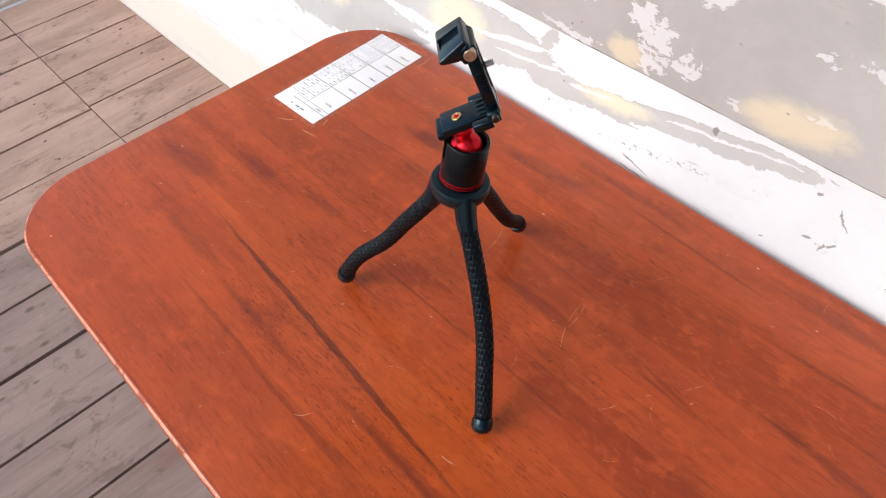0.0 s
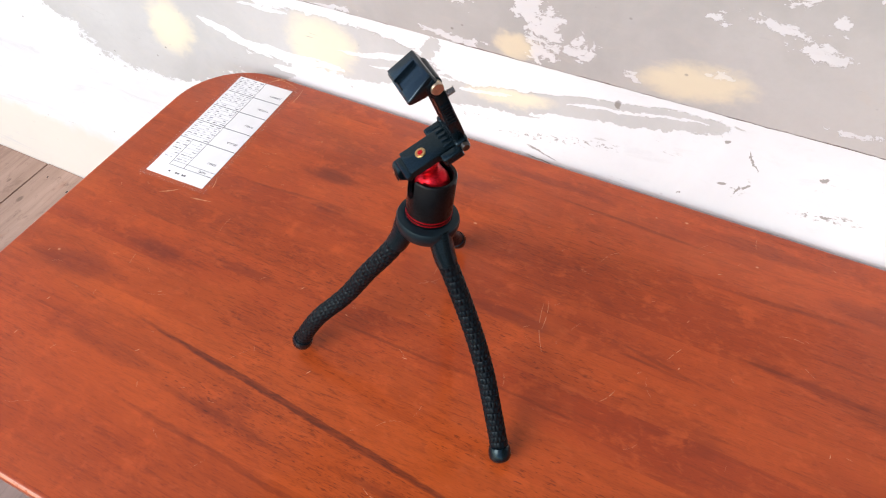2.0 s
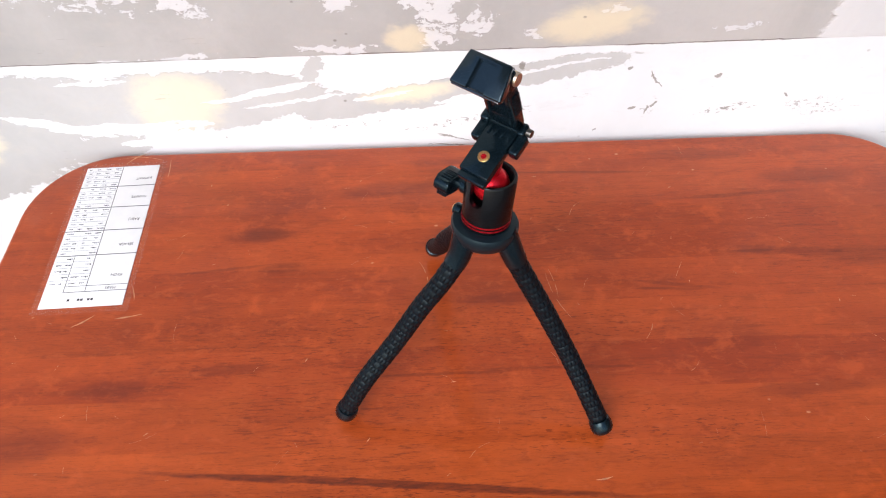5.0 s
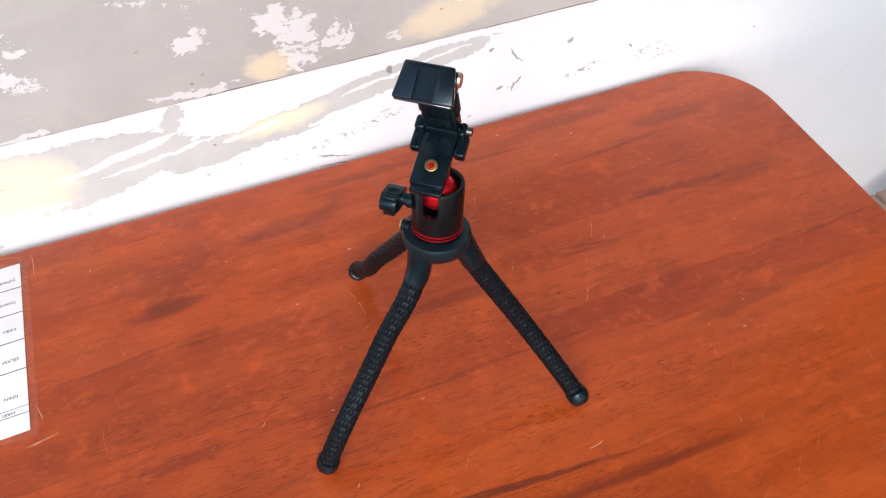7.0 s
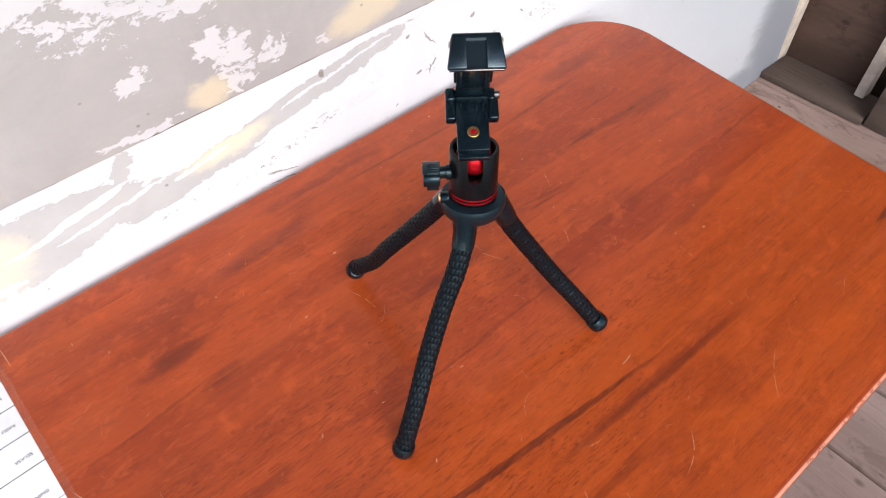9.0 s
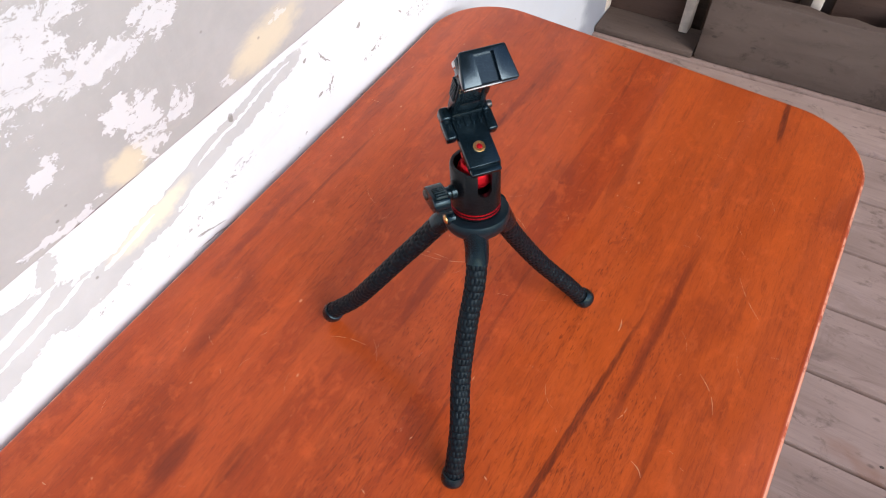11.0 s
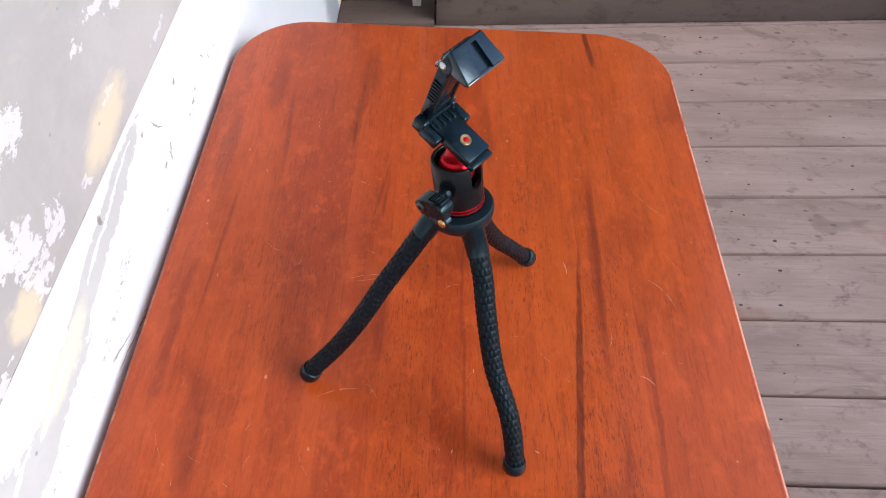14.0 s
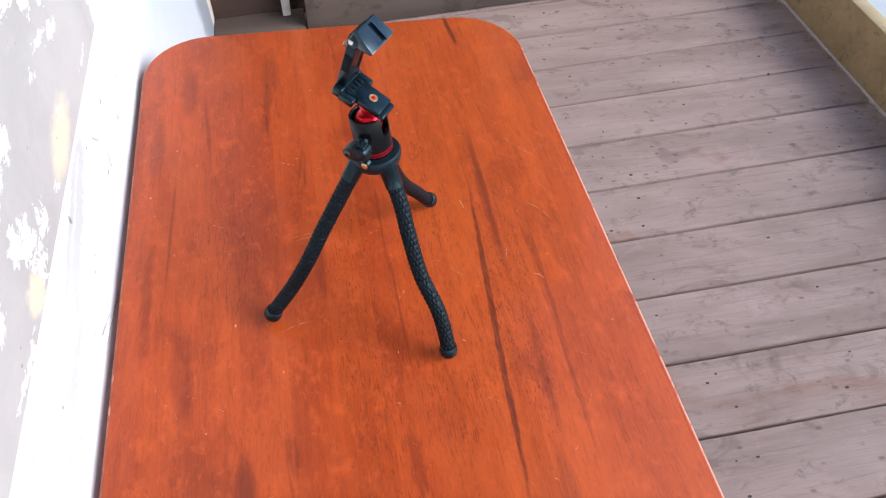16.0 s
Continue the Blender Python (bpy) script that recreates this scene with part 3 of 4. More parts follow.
# tall panels carry on upwards unseen, added to shade the wall's east corner
for low, high, mat in (((1.085, 0.088, 0.0), (1.10, WALL_Y - 0.004, 2.04), PLY), ((1.085, -0.100, 0.0), (1.10, 0.055, 2.04), PLY),
                       ((1.085, -0.42, 0.0), (1.10, -0.155, 2.04), PLY), ((1.085, -1.10, 0.0), (1.10, -0.46, 0.9), PALE_PLY)):
    part("panel", box(low, high, 0.002, ASKEW), mat, east_wall)
for y in (0.082, 0.250, -0.128, -0.44):
    part("batten", box((1.055, y - 0.009, 0.016), (1.083, min(y + 0.009, WALL_Y - 0.001), 2.04), 0.002, ASKEW), BATTEN, east_wall, "cream-painted batten")
part("backing", box((1.102, -1.090, 0.0), (1.112, WALL_Y - 0.004, 2.04), 0.002, ASKEW), SKIRTING, east_wall)
cloth = thing("bundle", box((1.045, -0.43, 0.0), (1.082, -0.33, 0.155), 0.012, ASKEW, 4), PINK, "faded magenta cloth bundle behind the board", "cloth")
tub = thing("tub", box((1.045, -0.325, 0.0), (1.082, -0.25, 0.150), 0.010, ASKEW, 4), BLUE, "dark blue plastic tub behind the board", "tub")

# ---------------------------------------------------------------- table
X0, X1, Y0, Y1, RADIUS = -0.404, 0.450, -0.236, 0.2505, 0.082


def rounded(inset, steps=14):
    r = RADIUS - inset
    out = []
    for cx, cy, start in ((X1 - RADIUS, Y1 - RADIUS, 0), (X0 + RADIUS, Y1 - RADIUS, 90), (X0 + RADIUS, Y0 + RADIUS, 180), (X1 - RADIUS, Y0 + RADIUS, 270)):
        for i in range(steps + 1):
            a = radians(start + 90 * i / steps)
            x, y = cx + r * math.cos(a), cy + r * math.sin(a)
            out.append((x + 0.022 * y * (x - X0) / (X1 - X0), y))  # the east end is a little out of square
    return out


table = empty("table", "low red-brown varnished wooden table with rounded corners", "table")
bm = bmesh.new()
rings = []
for inset, drop in ((0.0046, 0.0), (0.0030, 0.0003), (0.0016, 0.0011), (0.0006, 0.0023), (0.0001, 0.0038), (0.0, 0.0060), (0.0, 0.0160), (0.0008, 0.0195), (0.0030, 0.0213), (0.0060, 0.0220)):
    rings.append([bm.verts.new((x, y, TOP - drop)) for x, y in rounded(inset)])
for a, b in zip(rings, rings[1:]):
    for i in range(len(a)):
        bm.faces.new((a[i], a[(i + 1) % len(a)], b[(i + 1) % len(a)], b[i]))
bm.faces.new(rings[0]), bm.faces.new(rings[-1])
top = part("tabletop", bm, WOOD, table)
for x in (X0 + 0.10, X1 - 0.10):
    for y in (Y0 + 0.09, Y1 - 0.09):
        part("leg", turned([(0.017, 0.001), (0.018, 0.02), (0.024, TOP - 0.07), (0.024, TOP - 0.0225)], Matrix.Translation((x, y, 0)), 24), WOOD, table)
for y in (Y0 + 0.09, Y1 - 0.09):
    part("apron", box((X0 + 0.125, y - 0.010, TOP - 0.072), (X1 - 0.125, y + 0.010, TOP - 0.0222), 0.002), WOOD, table)
for x in (X0 + 0.10, X1 - 0.10):
    part("apron", box((x - 0.010, Y0 + 0.115, TOP - 0.072), (x + 0.010, Y1 - 0.115, TOP - 0.0222), 0.002), WOOD, table)

# scratches through the varnish: start, end, width in tenths of a millimetre
rng = random.Random(4)
bm = bmesh.new()


def scratch(ax, ay, bx, by, width):
    steps = 7
    bow = rng.uniform(-0.12, 0.12)
    left, right = [], []
    for i in range(steps + 1):
        f = i / steps
        nx, ny = -(by - ay), bx - ax
        x = ax + (bx - ax) * f + nx * bow * math.sin(math.pi * f)
        y = ay + (by - ay) * f + ny * bow * math.sin(math.pi * f)
        n = math.hypot(nx, ny) or 1
        w = width * 0.00005 * (0.25 + math.sin(math.pi * min(max(f, 0.03), 0.97))) * rng.uniform(0.6, 1.2)
        left.append(bm.verts.new((x + nx / n * w, y + ny / n * w, TOP + 0.00012)))
        right.append(bm.verts.new((x - nx / n * w, y - ny / n * w, TOP + 0.00012)))
    for i in range(steps):
        if i % 4 != 3 or width > 5:
            bm.faces.new((left[i], left[i + 1], right[i + 1], right[i]))


for row in ((0.077, 0.085, 0.093, 0.039, 4), (0.150, 0.017, 0.158, 0.031, 5), (-0.031, 0.102, -0.023, 0.072, 4), (0.080, 0.089, 0.085, 0.060, 4),
            (0.088, -0.165, 0.059, -0.184, 5), (0.195, -0.165, 0.159, -0.192, 4), (-0.005, -0.145, -0.013, -0.155, 8), (0.187, 0.076, 0.196, 0.093, 4),
            (0.020, -0.124, 0.033, -0.127, 4), (0.092, -0.096, 0.104, -0.094, 9), (-0.284, 0.052, -0.262, 0.056, 14), (-0.272, 0.070, -0.277, 0.085, 8),
            (-0.301, 0.057, -0.318, 0.045, 12), (-0.275, 0.215, -0.277, 0.240, 7), (-0.330, 0.243, -0.285, 0.240, 7), (-0.300, 0.250, -0.320, 0.236, 12)):
    scratch(*row)
for _ in range(120):
    x, y, a, size = rng.uniform(-0.38, 0.42), rng.uniform(-0.21, 0.23), rng.gauss(0.9, 0.9), rng.choice((0.003, 0.004, 0.006, 0.012, 0.02))
    if not (-0.37 < x < -0.27 and 0.05 < y):
        scratch(x, y, x + size * math.cos(a), y + size * math.sin(a), rng.choice((1.5, 2, 2, 3)) if size > 0.005 else rng.choice((3, 5, 7)))
tagged(part("varnish_wear", bm, RAW, table, "pale scratches through the varnish"), kind="stuff")

# ---------------------------------------------------------------- timetable
sheet = empty("timetable", "white printed timetable taped flat onto the tabletop", "paper")
TURN = Matrix.Translation((-0.3188, 0.1483, TOP)) @ Matrix.Rotation(radians(1.8), 4, "Z")
PW, PH = 0.0705, 0.1670


def on_sheet(s, v):
    """s runs from 0 to 1 across the paper, v from the wall's side to the front."""
    return (s - 0.5) * PW, (0.5 - v) * PH


part("page", box((-PW / 2, -PH / 2, 0.0002), (PW / 2, PH / 2, 0.0007), 0.0001, TURN), PAPER, sheet)
tape = Nodes("clear tape")
tape.bsdf.inputs["Alpha"].default_value = 0.025
TAPE = tape.finish((0.72, 0.60, 0.52), 0.25)
part("tape", box((-PW / 2 - 0.006, -PH / 2 - 0.006, 0.00015), (PW / 2 + 0.006, PH / 2 + 0.006, 0.00019), 0.0, TURN), TAPE, sheet, "clear adhesive tape")
bm, light = bmesh.new(), bmesh.new()


def rule(target, s0, v0, s1, v1, width=0.0006):
    (xa, ya), (xb, yb) = on_sheet(s0, v0), on_sheet(s1, v1)
    if abs(xb - xa) > abs(yb - ya):
        ya, yb = ya - width / 2, yb + width / 2
    else:
        xa, xb = xa - width / 2, xb + width / 2
    block(target, (min(xa, xb), min(ya, yb), 0.00072), (max(xa, xb), max(ya, yb), 0.00080), 0, TURN)


DAYS = (0.0, 0.161, 0.323, 0.493, 0.665, 0.868)
for v in DAYS[1:5]:
    rule(bm, 0.0, v, 1.0, v, 0.0007)
rule(bm, 0.24, 0.868, 1.0, 0.868, 0.0004)
rule(bm, 0.24, 0.905, 1.0, 0.905, 0.0005)
rule(bm, 0.5, 0.0, 0.5, 0.905, 0.0005)
rule(bm, 0.24, 0.665, 0.24, 0.905, 0.0004)
for a, b in zip(DAYS, DAYS[1:]):
    for k in range(1, 5):
        rule(light, 0.02, a + (b - a) * k / 5, 0.5, a + (b - a) * k / 5, 0.00025)
    for k in range(5):
        v = a + (b - a) * (k + 0.5) / 5
        for s0 in (0.04, 0.15, 0.27, 0.40):
            if rng.random() < 0.85:
                s = s0
                end = s0 + rng.uniform(0.03, 0.085)
                while s < end:
                    step = rng.uniform(0.008, 0.02)
                    rule(bm if rng.random() < 0.5 else light, s, v + rng.uniform(-0.003, 0.003), s + step, v + rng.uniform(-0.002, 0.002) * 0, 0.0011)
                    s += step + 0.005
for s in (0.32, 0.44, 0.48, 0.56, 0.60):
    rule(bm, s, 0.955, s + 0.028, 0.955, 0.0022)
part("rules", bm, INK, sheet, "dark printed lines")
part("small_print", light, FAINT, sheet, "faint printed lines")
for word, s, v in (("HARI", 0.80, 0.887), ("ISNIN", 0.83, 0.805), ("SELASA", 0.84, 0.600), ("RABU", 0.85, 0.420), ("KHAMIS", 0.83, 0.250), ("JUMAAT", 0.83, 0.105)):
    curve = bpy.data.curves.new("word", "FONT")
    curve.body, curve.size, curve.align_x, curve.align_y, curve.extrude = word, 0.0040, "CENTER", "CENTER", 0.00003
    made = new("word", curve)
    data = bpy.data.meshes.new_from_object(made.evaluated_get(bpy.context.evaluated_depsgraph_get()))
    bpy.data.objects.remove(made)
    x, y = on_sheet(s, v)
    data.transform(TURN @ Matrix.Translation((x, y, 0.00078)) @ Matrix.Rotation(math.pi, 4, "Z"))
    data.materials.clear()
    data.materials.append(INK)
    ob = new("word", data)
    ob.parent = sheet

# ---------------------------------------------------------------- tripod
tripod = empty("phone_tripod", "small black flexible-leg tripod with red ball head and phone clamp", "tripod")
AX, AY = 0.0158, 0.0006


def smooth_path(points, count):
    """A rounded line through the given points."""
    pts = [Vector(p) for p in points]
    pts = [2 * pts[0] - pts[1]] + pts + [2 * pts[-1] - pts[-2]]
    out = []
    for i in range(1, len(pts) - 2):
        a, b, c, d = pts[i - 1:i + 3]
        for k in range(12):
            t = k / 12
            out.append(0.5 * (2 * b + (c - a) * t + (2 * a - 5 * b + 4 * c - d) * t * t + (3 * b - a - 3 * c + d) * t ** 3))
    out.append(pts[-2])
    far = [0.0]
    for a, b in zip(out, out[1:]):
        far.append(far[-1] + (b - a).length)
    line, j = [], 0
    for i in range(count + 1):
        s = far[-1] * i / count
        while j < len(far) - 2 and far[j + 1] < s:
            j += 1
        f = (s - far[j]) / max(1e-9, far[j + 1] - far[j])
        line.append(out[j].lerp(out[j + 1], min(1, f)))
    return line, far[-1]


def tube(line, radius, steps=36):
    """A tube along a line; radius(i, k) gives each ring's radius at each step."""
    bm = bmesh.new()
    rings = []
    side = None
    for i, p in enumerate(line):
        way = (line[min(i + 1, len(line) - 1)] - line[max(i - 1, 0)]).normalized()
        side = (Vector((0.3, 0.8, 0.1)) if side is None else side)
        side = (side - way * side.dot(way)).normalized()
        other = way.cross(side)
        ring = []
        for k in range(steps):
            a = 2 * math.pi * k / steps
            r = radius(i, k)
            ring.append(bm.verts.new(p + (side * math.cos(a) + other * math.sin(a)) * r))
        rings.append(ring)
    for a, b in zip(rings, rings[1:]):
        for k in range(steps):
            bm.faces.new((a[k], a[(k + 1) % steps], b[(k + 1) % steps], b[k]))
    bm.faces.new(rings[0]), bm.faces.new(rings[-1])
    return bm


LEG_R = 0.0066


def leg(points):
    line, length = smooth_path(points, 250)
    step = length / 250
    cut, toe = int(0.024 / step), 250 - int(0.0095 / step)
    rows = 0.0047

    def scaly(i, k):
        s = i * step / rows
        row = int(s)
        f = s - row
        a = (k / 60 * 12 + 0.5 * (row % 2)) % 1.0
        lift = (1 - abs(2 * f - 1) ** 4) * (1 - abs(2 * a - 1) ** 3)
        return LEG_R * (0.905 + 0.115 * lift)

    piece = part("leg", tube(line[cut:toe], scaly, 60), RUBBER, tripod)
    sleeve = line[:cut + 2]
    part("collar", tube(sleeve, lambda i, k: 0.0079 - 0.0007 * i / len(sleeve), 32), SATIN, piece, "smooth black collar")
    end, way = line[-1], (line[-1] - line[toe]).normalized()
    base = line[toe - 2]
    part("foot", turned([(0.0058, 0.0), (0.0074, 0.0006), (0.0079, 0.0022), (0.0083, 0.0060), (0.0078, 0.0090), (0.0060, 0.0112), (0.0035, 0.0124), (0.0008, 0.0128)],
                        aim(base, end - base), 32), SATIN, piece, "rounded black rubber foot")


leg(((0.004, -0.0050, 0.5410), (-0.0005, -0.0099, 0.5235), (-0.0110, -0.0150, 0.5050), (-0.0255, -0.0187, 0.4822), (-0.0445, -0.0255, 0.4507), (-0.0655, -0.0370, 0.4245), (-0.0805, -0.0425, 0.3970), (-0.0855, -0.0434, 0.3835)))
leg(((0.0265, -0.0060, 0.5410), (0.0330, -0.0105, 0.5230), (0.0405, -0.0130, 0.5056), (0.0565, -0.0205, 0.4730), (0.0720, -0.0310, 0.4416), (0.0865, -0.0457, 0.4130), (0.0975, -0.0575, 0.3900), (0.1010, -0.0630, 0.3835)))
leg(((0.0155, 0.0110, 0.5410), (0.0105, 0.0215, 0.5245), (0.0065, 0.0340, 0.5025), (0.0000, 0.0507, 0.4745), (-0.0085, 0.0677, 0.4457), (-0.0115, 0.0852, 0.4160), (-0.0165, 0.1021, 0.3955), (-0.0172, 0.1090, 0.3840)))

LEAN_BACK = Vector((0.629, 0.777, 0)) * math.sin(radians(8)) + Vector((0, 0, math.cos(radians(8))))
hub = aim((0.0156, 0.0004, 0.5395), LEAN_BACK) @ Matrix.Translation((0, 0, -0.5395))
part("flange", turned([(0.0110, 0.5300), (0.0165, 0.5310), (0.0192, 0.5340), (0.0205, 0.5385), (0.0206, 0.5420), (0.0198, 0.5438), (0.0165, 0.5448), (0.0155, 0.5448)], hub, 64), FLARE, tripod, "blue-grey flared collar")
head = part("ball_housing", turned([(0.0146, 0.5440), (0.0149, 0.5447), (0.0149, 0.5464), (0.0144, 0.5467), (0.0144, 0.5475), (0.0149, 0.5478), (0.0149, 0.5488), (0.0144, 0.5491), (0.0144, 0.5499),
                                    (0.0149, 0.5502), (0.0149, 0.5783), (0.0143, 0.5793), (0.0128, 0.5793), (0.0122, 0.5785), (0.0122, 0.5650), (0.0121, 0.5600)], hub, 96), SHELL, tripod, "glossy black cylindrical housing")
for z in (0.5471, 0.5495):
    part("ring", turned([(0.01435, z - 0.0005), (0.01500, z - 0.0004), (0.01500, z + 0.0004), (0.01435, z + 0.0005)], hub, 96), RED, head, "thin red ring")

# the clamp lies along a level line that points away from the wall and to the west
FWD, SIDE = Vector((-0.629, -0.777, 0)), Vector((0.777, -0.629, 0))
CLAMP = Matrix.Translation(Vector((AX, AY, 0)) - SIDE * 0.0013) @ Matrix((FWD.to_4d(), SIDE.to_4d(), (0, 0, 1, 0), (0, 0, 0, 1))).transposed()
for column in range(3):
    CLAMP[3][column] = 0.0
CLAMP[3][3] = 1.0


def carve(ob, cutter):
    """Takes the cutter's shape out of a mesh."""
    data = bpy.data.meshes.new("cutter")
    bmesh.ops.recalc_face_normals(cutter, faces=cutter.faces[:])
    cutter.to_mesh(data)
    cutter.free()
    tool = new("cutter", data)
    mod = ob.modifiers.new("carve", "BOOLEAN")
    mod.operation, mod.object, mod.solver = "DIFFERENCE", tool, "EXACT"
    bpy.context.view_layer.update()
    made = bpy.data.meshes.new_from_object(ob.evaluated_get(bpy.context.evaluated_depsgraph_get()))
    ob.modifiers.clear()
    ob.data = made
    bpy.data.objects.remove(tool)
    made.shade_smooth()
    made.set_sharp_from_angle(angle=radians(38))


# notch in the housing for the ball's neck
notch = turned([(0.0043, -0.007), (0.0043, 0.010)], CLAMP @ Matrix.Translation((0.0095, 0.0013, 0.5692)) @ Matrix.Rotation(radians(90), 4, "Y"), 32)
carve(head, notch)
carve(head, box((0.0030, -0.0030, 0.5692), (0.0200, 0.0056, 0.61), 0, CLAMP))

PLATE = CLAMP @ Matrix.Translation((0.0019, 0, 0.5967)) @ Matrix.Rotation(radians(21.5), 4, "Y")
ball = part("ball", bmesh.new(), RED, tripod, "shiny red ball and neck")
bm = bmesh.new()
bmesh.ops.create_uvsphere(bm, u_segments=40, v_segments=24, radius=0.0109, matrix=Matrix.Translation(hub @ Vector((0, 0, 0.5722))))
neck = PLATE @ Matrix.Translation((0, 0, -0.0055))
lathe(bm, [(0.0066, -0.0150), (0.0060, -0.0090), (0.0064, -0.0050), (0.0088, -0.0030), (0.0090, -0.0004), (0.0086, 0.0)], neck, 40)
bmesh.ops.recalc_face_normals(bm, faces=bm.faces[:])
bm.to_mesh(ball.data)
bm.free()
ball.data.shade_smooth()
ball.data.set_sharp_from_angle(angle=radians(45))

plate = part("clamp_plate", box((-0.0210, -0.0092, -0.0055), (0.0112, 0.0090, 0.0), 0.0007, PLATE), SATIN, tripod, "flat black plate of the phone clamp")
part("tab", box((0.0104, -0.0087, -0.0062), (0.0152, 0.0087, -0.0022), 0.0008, PLATE), SATIN, plate)
for s in (-1, 1):
    y0, y1 = sorted((s * 0.0092, s * 0.0150))
    part("ear", box((-0.0215, y0, -0.0066), (-0.0085, y1, -0.0002), 0.0012, PLATE, 3), SATIN, plate)
    part("cheek", box((-0.0272, y0, -0.0056), (-0.0190, y1 - (0.002 if s > 0 else 0), 0.0030), 0.0016, PLATE, 3), SATIN, plate)
for k in range(4):
    y = -0.0063 + 0.0042 * k
    part("rib", box((-0.0195, y - 0.0008, -0.0005), (-0.0135, y + 0.0008, 0.0008), 0.0004, PLATE), SATIN, plate)
insert = part("screw_socket", turned([(0.0014, 0.0004), (0.0018, 0.0008), (0.0031, 0.0009), (0.0034, 0.0006), (0.0034, -0.001)], PLATE, 32), BRASS, plate, "brass ring round the socket")
part("screw", turned([(0.0019, 0.0003), (0.0016, 0.0010), (0.0006, 0.0012)], PLATE, 6), RED, insert, "red screw end")
across = Matrix.Rotation(radians(90), 4, "X")
LOW = PLATE @ Matrix.Translation((-0.0237, 0, -0.0005))
part("hinge", turned([(0.0036, -0.0092), (0.0042, -0.0086), (0.0042, 0.0086), (0.0036, 0.0092)], LOW @ across, 32), SATIN, plate)
part("pin", turned([(0.0022, -0.0158), (0.0024, -0.0152), (0.0024, 0.0138), (0.0020, 0.0143)], LOW @ across, 24), DULL, plate, "dark steel hinge pin")

UP = CLAMP @ Matrix.Translation((-0.0047, 0, 0.650))
ARM = CLAMP @ Matrix.Translation((-0.0204, 0, 0.6047)) @ Matrix.Rotation(math.atan2(0.0157, 0.0453), 4, "Y")
arm = part("clamp_arm", box((-0.0040, -0.0094, 0.003), (0.0036, -0.0056, 0.046), 0.0010, ARM), SATIN, tripod, "black sprung arm of the phone clamp")
part("rail", box((-0.0040, 0.0056, 0.003), (0.0036, 0.0094, 0.046), 0.0010, ARM), SATIN, arm)
part("crossbar", box((-0.0036, -0.0060, 0.002), (0.0032, 0.0060, 0.0130), 0.0008, ARM), SATIN, arm)
part("crossbar", box((-0.0036, -0.0060, 0.0380), (0.0032, 0.0060, 0.046), 0.0008, ARM), SATIN, arm)
part("web", box((0.0006, -0.0057, 0.012), (0.0030, 0.0057, 0.039), 0.0004, ARM), SATIN, arm)
coil = []
for k in range(29):
    coil.append((0.0030 if k % 2 else 0.0023, 0.0125 + k * 0.0009))
part("spring", turned(coil, ARM @ Matrix.Translation((-0.0016, 0, 0)), 20), SHELL, arm, "coiled black spring")
for s in (-1, 1):
    y0, y1 = sorted((s * 0.0092, s * 0.0104))
    for k in range(7):
        z = 0.0170 + k * 0.0023
        part("ridge", box((-0.0032, y0, z), (0.0026, y1, z + 0.0012), 0.0003, ARM), SATIN, arm)
bolt = [(0.0016, 0.0)]
for k in range(6):
    bolt += [(0.0021, 0.0022 + k * 0.0009), (0.0017, 0.00265 + k * 0.0009)]
part("bolt", turned(bolt, ARM @ Matrix.Translation((-0.0030, 0.0012, 0.0300)) @ Matrix.Rotation(radians(-90), 4, "Y"), 20), STEEL, arm, "bright threaded bolt")
part("hinge", turned([(0.0040, -0.0098), (0.0046, -0.0092), (0.0046, 0.0092), (0.0040, 0.0098)], UP @ across, 32), SATIN, arm)
part("pin", turned([(0.0034, -0.0140), (0.0037, -0.0134), (0.0037, -0.0100), (0.0030, -0.0098)], UP @ across, 24), PALE_BRASS, arm, "brass hinge pin head")
part("pin", turned([(0.0016, 0.0098), (0.0020, 0.0100), (0.0020, 0.0130), (0.0015, 0.0136)], UP @ across, 24), STEEL, arm, "steel hinge pin head")

JAW = CLAMP @ Matrix.Translation((0.0056, 0, 0.6537)) @ Matrix.Rotation(radians(37.7), 4, "Y")
bm = bmesh.new()
corners = []
for x, half, z in ((-0.0092, 0.0122, 0.0), (0.0092, 0.0150, 0.0), (0.0092, 0.0146, -0.0036), (0.0010, 0.0128, -0.0092), (-0.0092, 0.0112, -0.0088)):
    corners.append([bm.verts.new((x, s * half, z)) for s in (-1, 1)])
for a, b in zip(corners, corners[1:] + corners[:1]):
    bm.faces.new((a[0], a[1], b[1], b[0]))
for s in (0, 1):
    bm.faces.new([c[s] for c in corners])
bmesh.ops.recalc_face_normals(bm, faces=bm.faces[:])
bmesh.ops.bevel(bm, geom=bm.edges[:], offset=0.0011, segments=3, profile=0.5, affect="EDGES")
bmesh.ops.transform(bm, matrix=JAW, verts=bm.verts[:])
jaw = part("clamp_jaw", bm, SHEEN, tripod, "satin black upper jaw with a shoe slot")
carve(jaw, box((-0.0064, -0.0052, -0.0024), (0.012, 0.0052, 0.004), 0, JAW))
part("pad", box((0.0080, -0.0138, -0.0032), (0.0099, 0.0138, -0.0010), 0.0004, JAW), GLOSS, jaw, "glossy lip of the jaw")
part("lug", box((-0.0085, -0.0128, -0.0135), (0.0005, -0.0100, -0.0030), 0.0014, JAW, 3), SATIN, jaw)
part("lug", box((-0.0085, 0.0100, -0.0135), (0.0005, 0.0128, -0.0030), 0.0014, JAW, 3), SATIN, jaw)

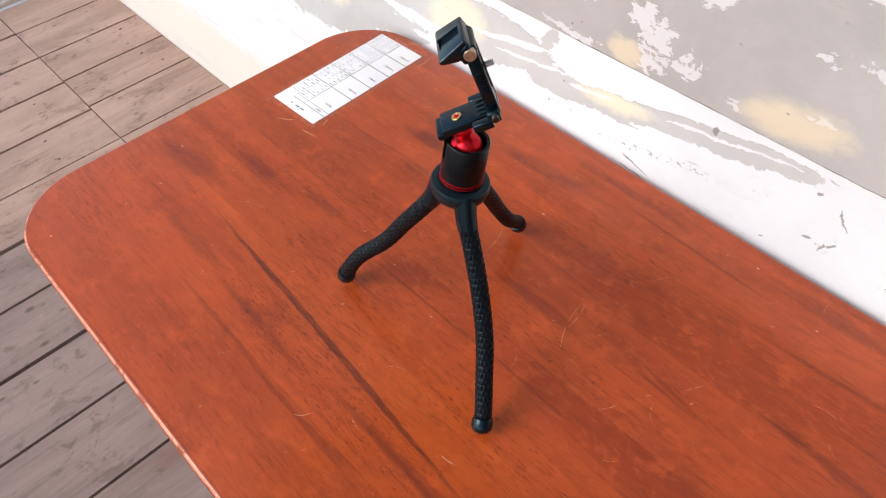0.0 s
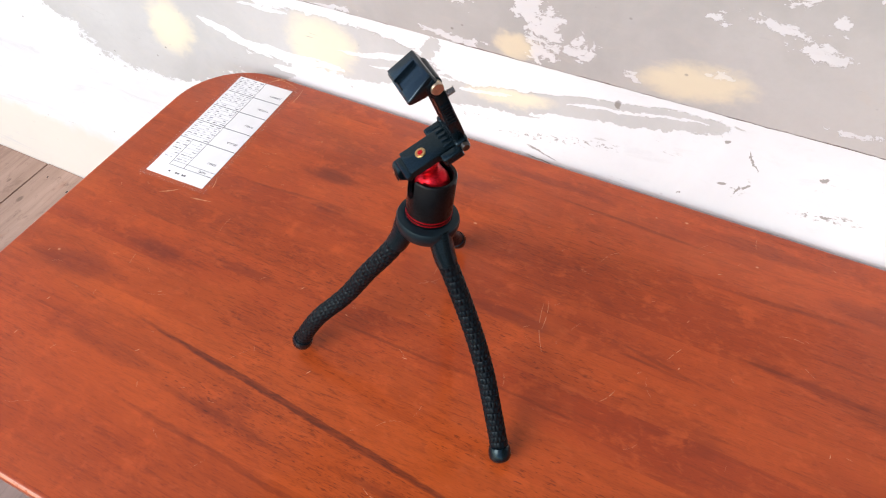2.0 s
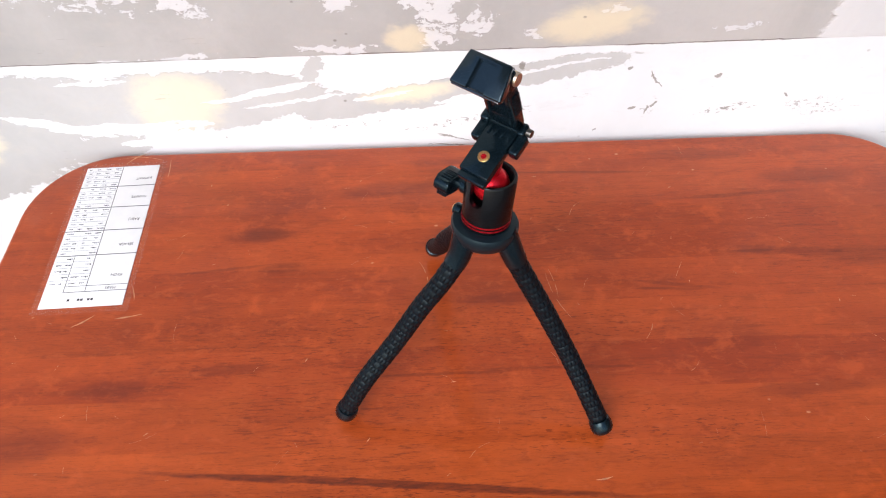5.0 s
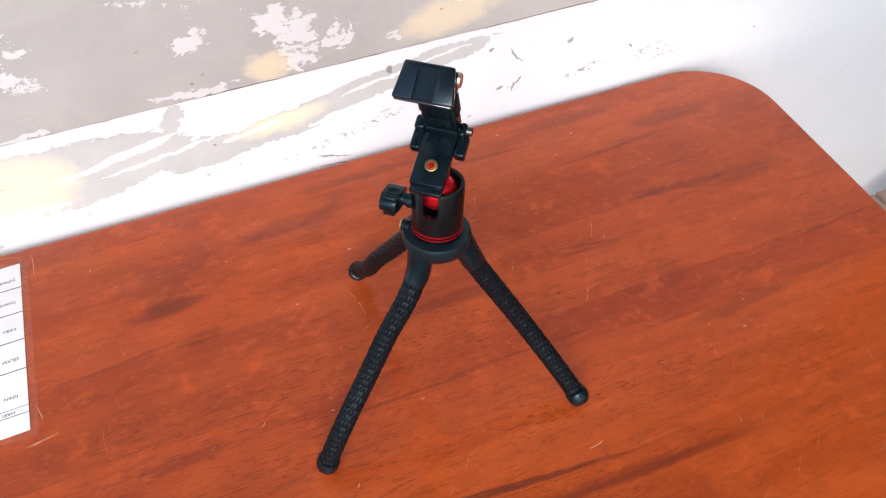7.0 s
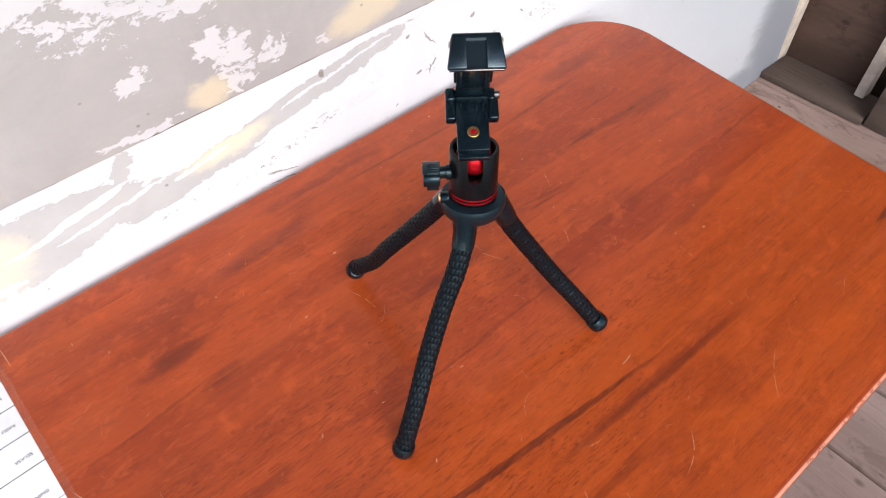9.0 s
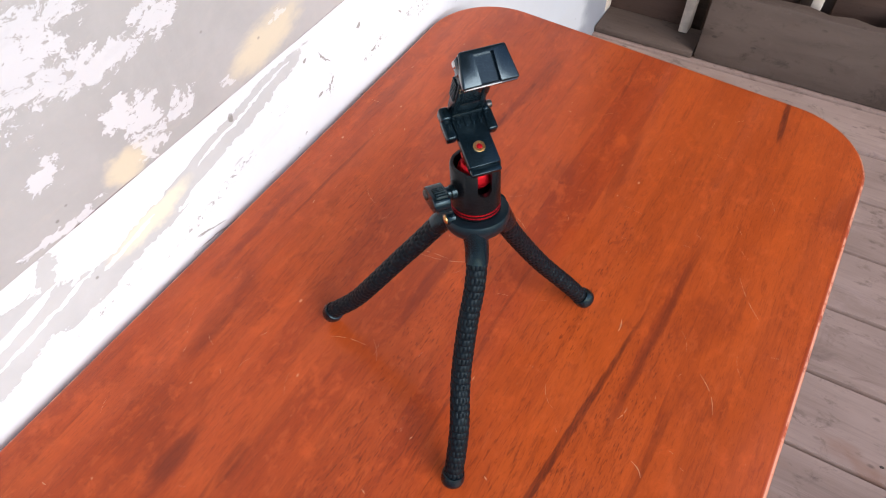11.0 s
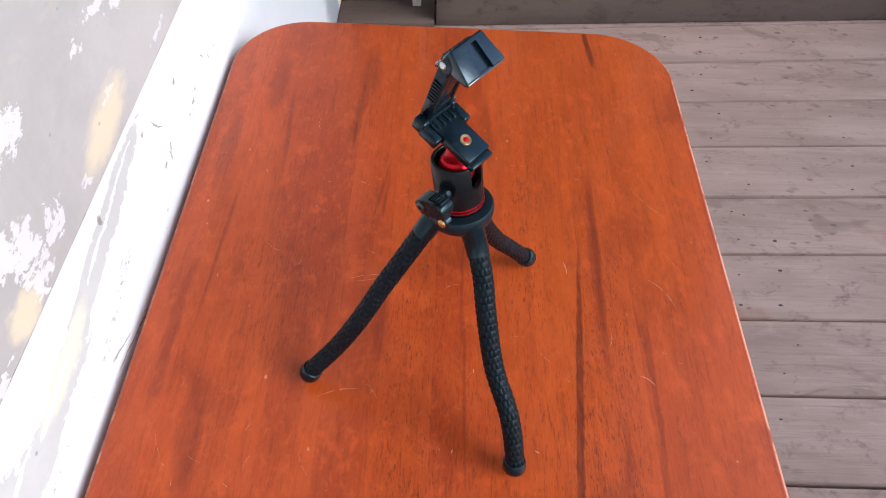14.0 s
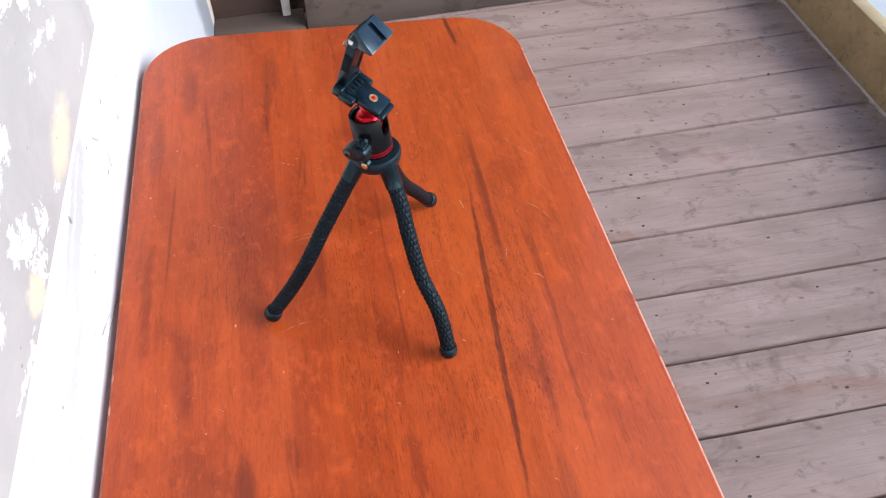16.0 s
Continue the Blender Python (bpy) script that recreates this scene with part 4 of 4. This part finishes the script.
KNOB = CLAMP @ Matrix.Translation((-0.001, -0.0137, 0.5628)) @ Matrix.Rotation(radians(90), 4, "X")
knob = part("knob", turned([(0.0046, -0.002), (0.0046, 0.0015), (0.0038, 0.002), (0.0038, 0.0065)], KNOB, 32), SATIN, tripod, "ridged black wing knob")
outline = []
for k in range(32):
    a = 2 * math.pi * k / 32
    outline.append((0.0015 + 0.0108 * math.copysign(abs(math.cos(a)) ** 0.7, math.cos(a)), 0.0056 * math.copysign(abs(math.sin(a)) ** 0.8, math.sin(a))))
WING = KNOB @ Matrix.Rotation(radians(16), 4, "Z")
wing = part("wing", prism(outline, 0.0052, 0.0152, 0.0009, WING), SATIN, knob)
for k in range(6):
    x = 0.0010 + k * 0.0017
    part("ridge", box((x, -0.0066, 0.0062), (x + 0.0008, 0.0066 - 0.0006 * max(0, k - 3), 0.0130), 0.0003, WING), SATIN, knob)
part("screw", turned([(0.0032, 0.0146), (0.0032, 0.0157), (0.0026, 0.0161), (0.0014, 0.0161), (0.0012, 0.0152)], WING @ Matrix.Translation((-0.0045, 0, 0)), 24), DULL, knob, "dark steel screw")
LOCK = CLAMP @ Matrix.Translation((0.0024, -0.0160, 0.5440)) @ Matrix.Rotation(radians(90), 4, "X")
lock = part("lock_screw", turned([(0.0040, -0.002), (0.0040, 0.0022), (0.0034, 0.0030)], LOCK, 32), SATIN, tripod)
part("screw", turned([(0.0028, 0.0026), (0.0028, 0.0036), (0.0020, 0.0042), (0.0010, 0.0042), (0.0008, 0.0032)], LOCK, 24), BRASS, lock, "small brass screw")

# ---------------------------------------------------------------- floor boards, last
floor = empty("floor", "weathered grey-brown plank floor with open joints", "floor")
tagged(floor, kind="structure")
PITCH = 0.1215
deal = random.Random(11)
nails = bmesh.new()


def plank(x0, x1, y0, y1, wood=FLOORING):
    gap = deal.choice((0.0016, 0.0024, 0.0032, 0.0042))
    low, high = -0.032, deal.uniform(-0.0025, 0.0)
    bm = bmesh.new()
    steps = 9
    rows = []
    for i in range(steps + 1):
        y = y0 + (y1 - y0) * i / steps
        wl, wr = deal.uniform(0, 0.0011), deal.uniform(0, 0.0011)
        a, b = x0 + gap / 2 + wl, x1 - gap / 2 - wr
        fan = 0.080 * (y + 0.43)
        a, b = a - fan * max(0, a), b - fan * max(0, b)
        rows.append([bm.verts.new(p) for p in ((a, y, low), (a, y, high - 0.0030), (a + 0.0011, y, high), (b - 0.0011, y, high), (b, y, high - 0.0030), (b, y, low))])
    for a, b in zip(rows, rows[1:]):
        for k in range(6):
            bm.faces.new((a[k], a[(k + 1) % 6], b[(k + 1) % 6], b[k]))
    bm.faces.new(rows[0]), bm.faces.new(rows[-1])
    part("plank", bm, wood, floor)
    for y in (-0.485, -0.445, -0.09, 0.19, -0.93, -0.70):
        if y0 + 0.02 < y < y1 - 0.02:
            for f in (0.25, 0.72):
                if deal.random() < 0.35:
                    continue
                place = Matrix.Translation((x0 + (x1 - x0) * (f + deal.uniform(-0.06, 0.06)), y + deal.uniform(-0.03, 0.03), high))
                size = deal.uniform(0.5, 1.1)
                lathe(nails, [(0.0026 * size, -0.002), (0.0026 * size, 0.0002), (0.0012 * size, 0.0004)], place @ Matrix.Diagonal((0.8, 1.3, 1, 1)), 10)


SPLIT = 0.012
x = 0.06 - 13 * PITCH
while x < 1.10:
    x1 = x + PITCH
    if x < -0.85:
        plank(x, x1, SOUTH_Y, SPLIT - 0.001, WARM_FLOORING)
    else:
        plank(x, x1, SOUTH_Y, FOOT_Y - 0.001)
    x += PITCH
for a, b in ((-1.52, -1.40), (-1.40, -1.276), (-1.276, -1.16), (-1.16, -1.045), (-1.045, -0.9125), (-0.9125, -0.7905)):
    plank(a, b, SPLIT + 0.001, FOOT_Y - 0.001, WARM_FLOORING)
tagged(part("nails", nails, NAIL, floor, "dark rusty nail heads"), kind="stuff")
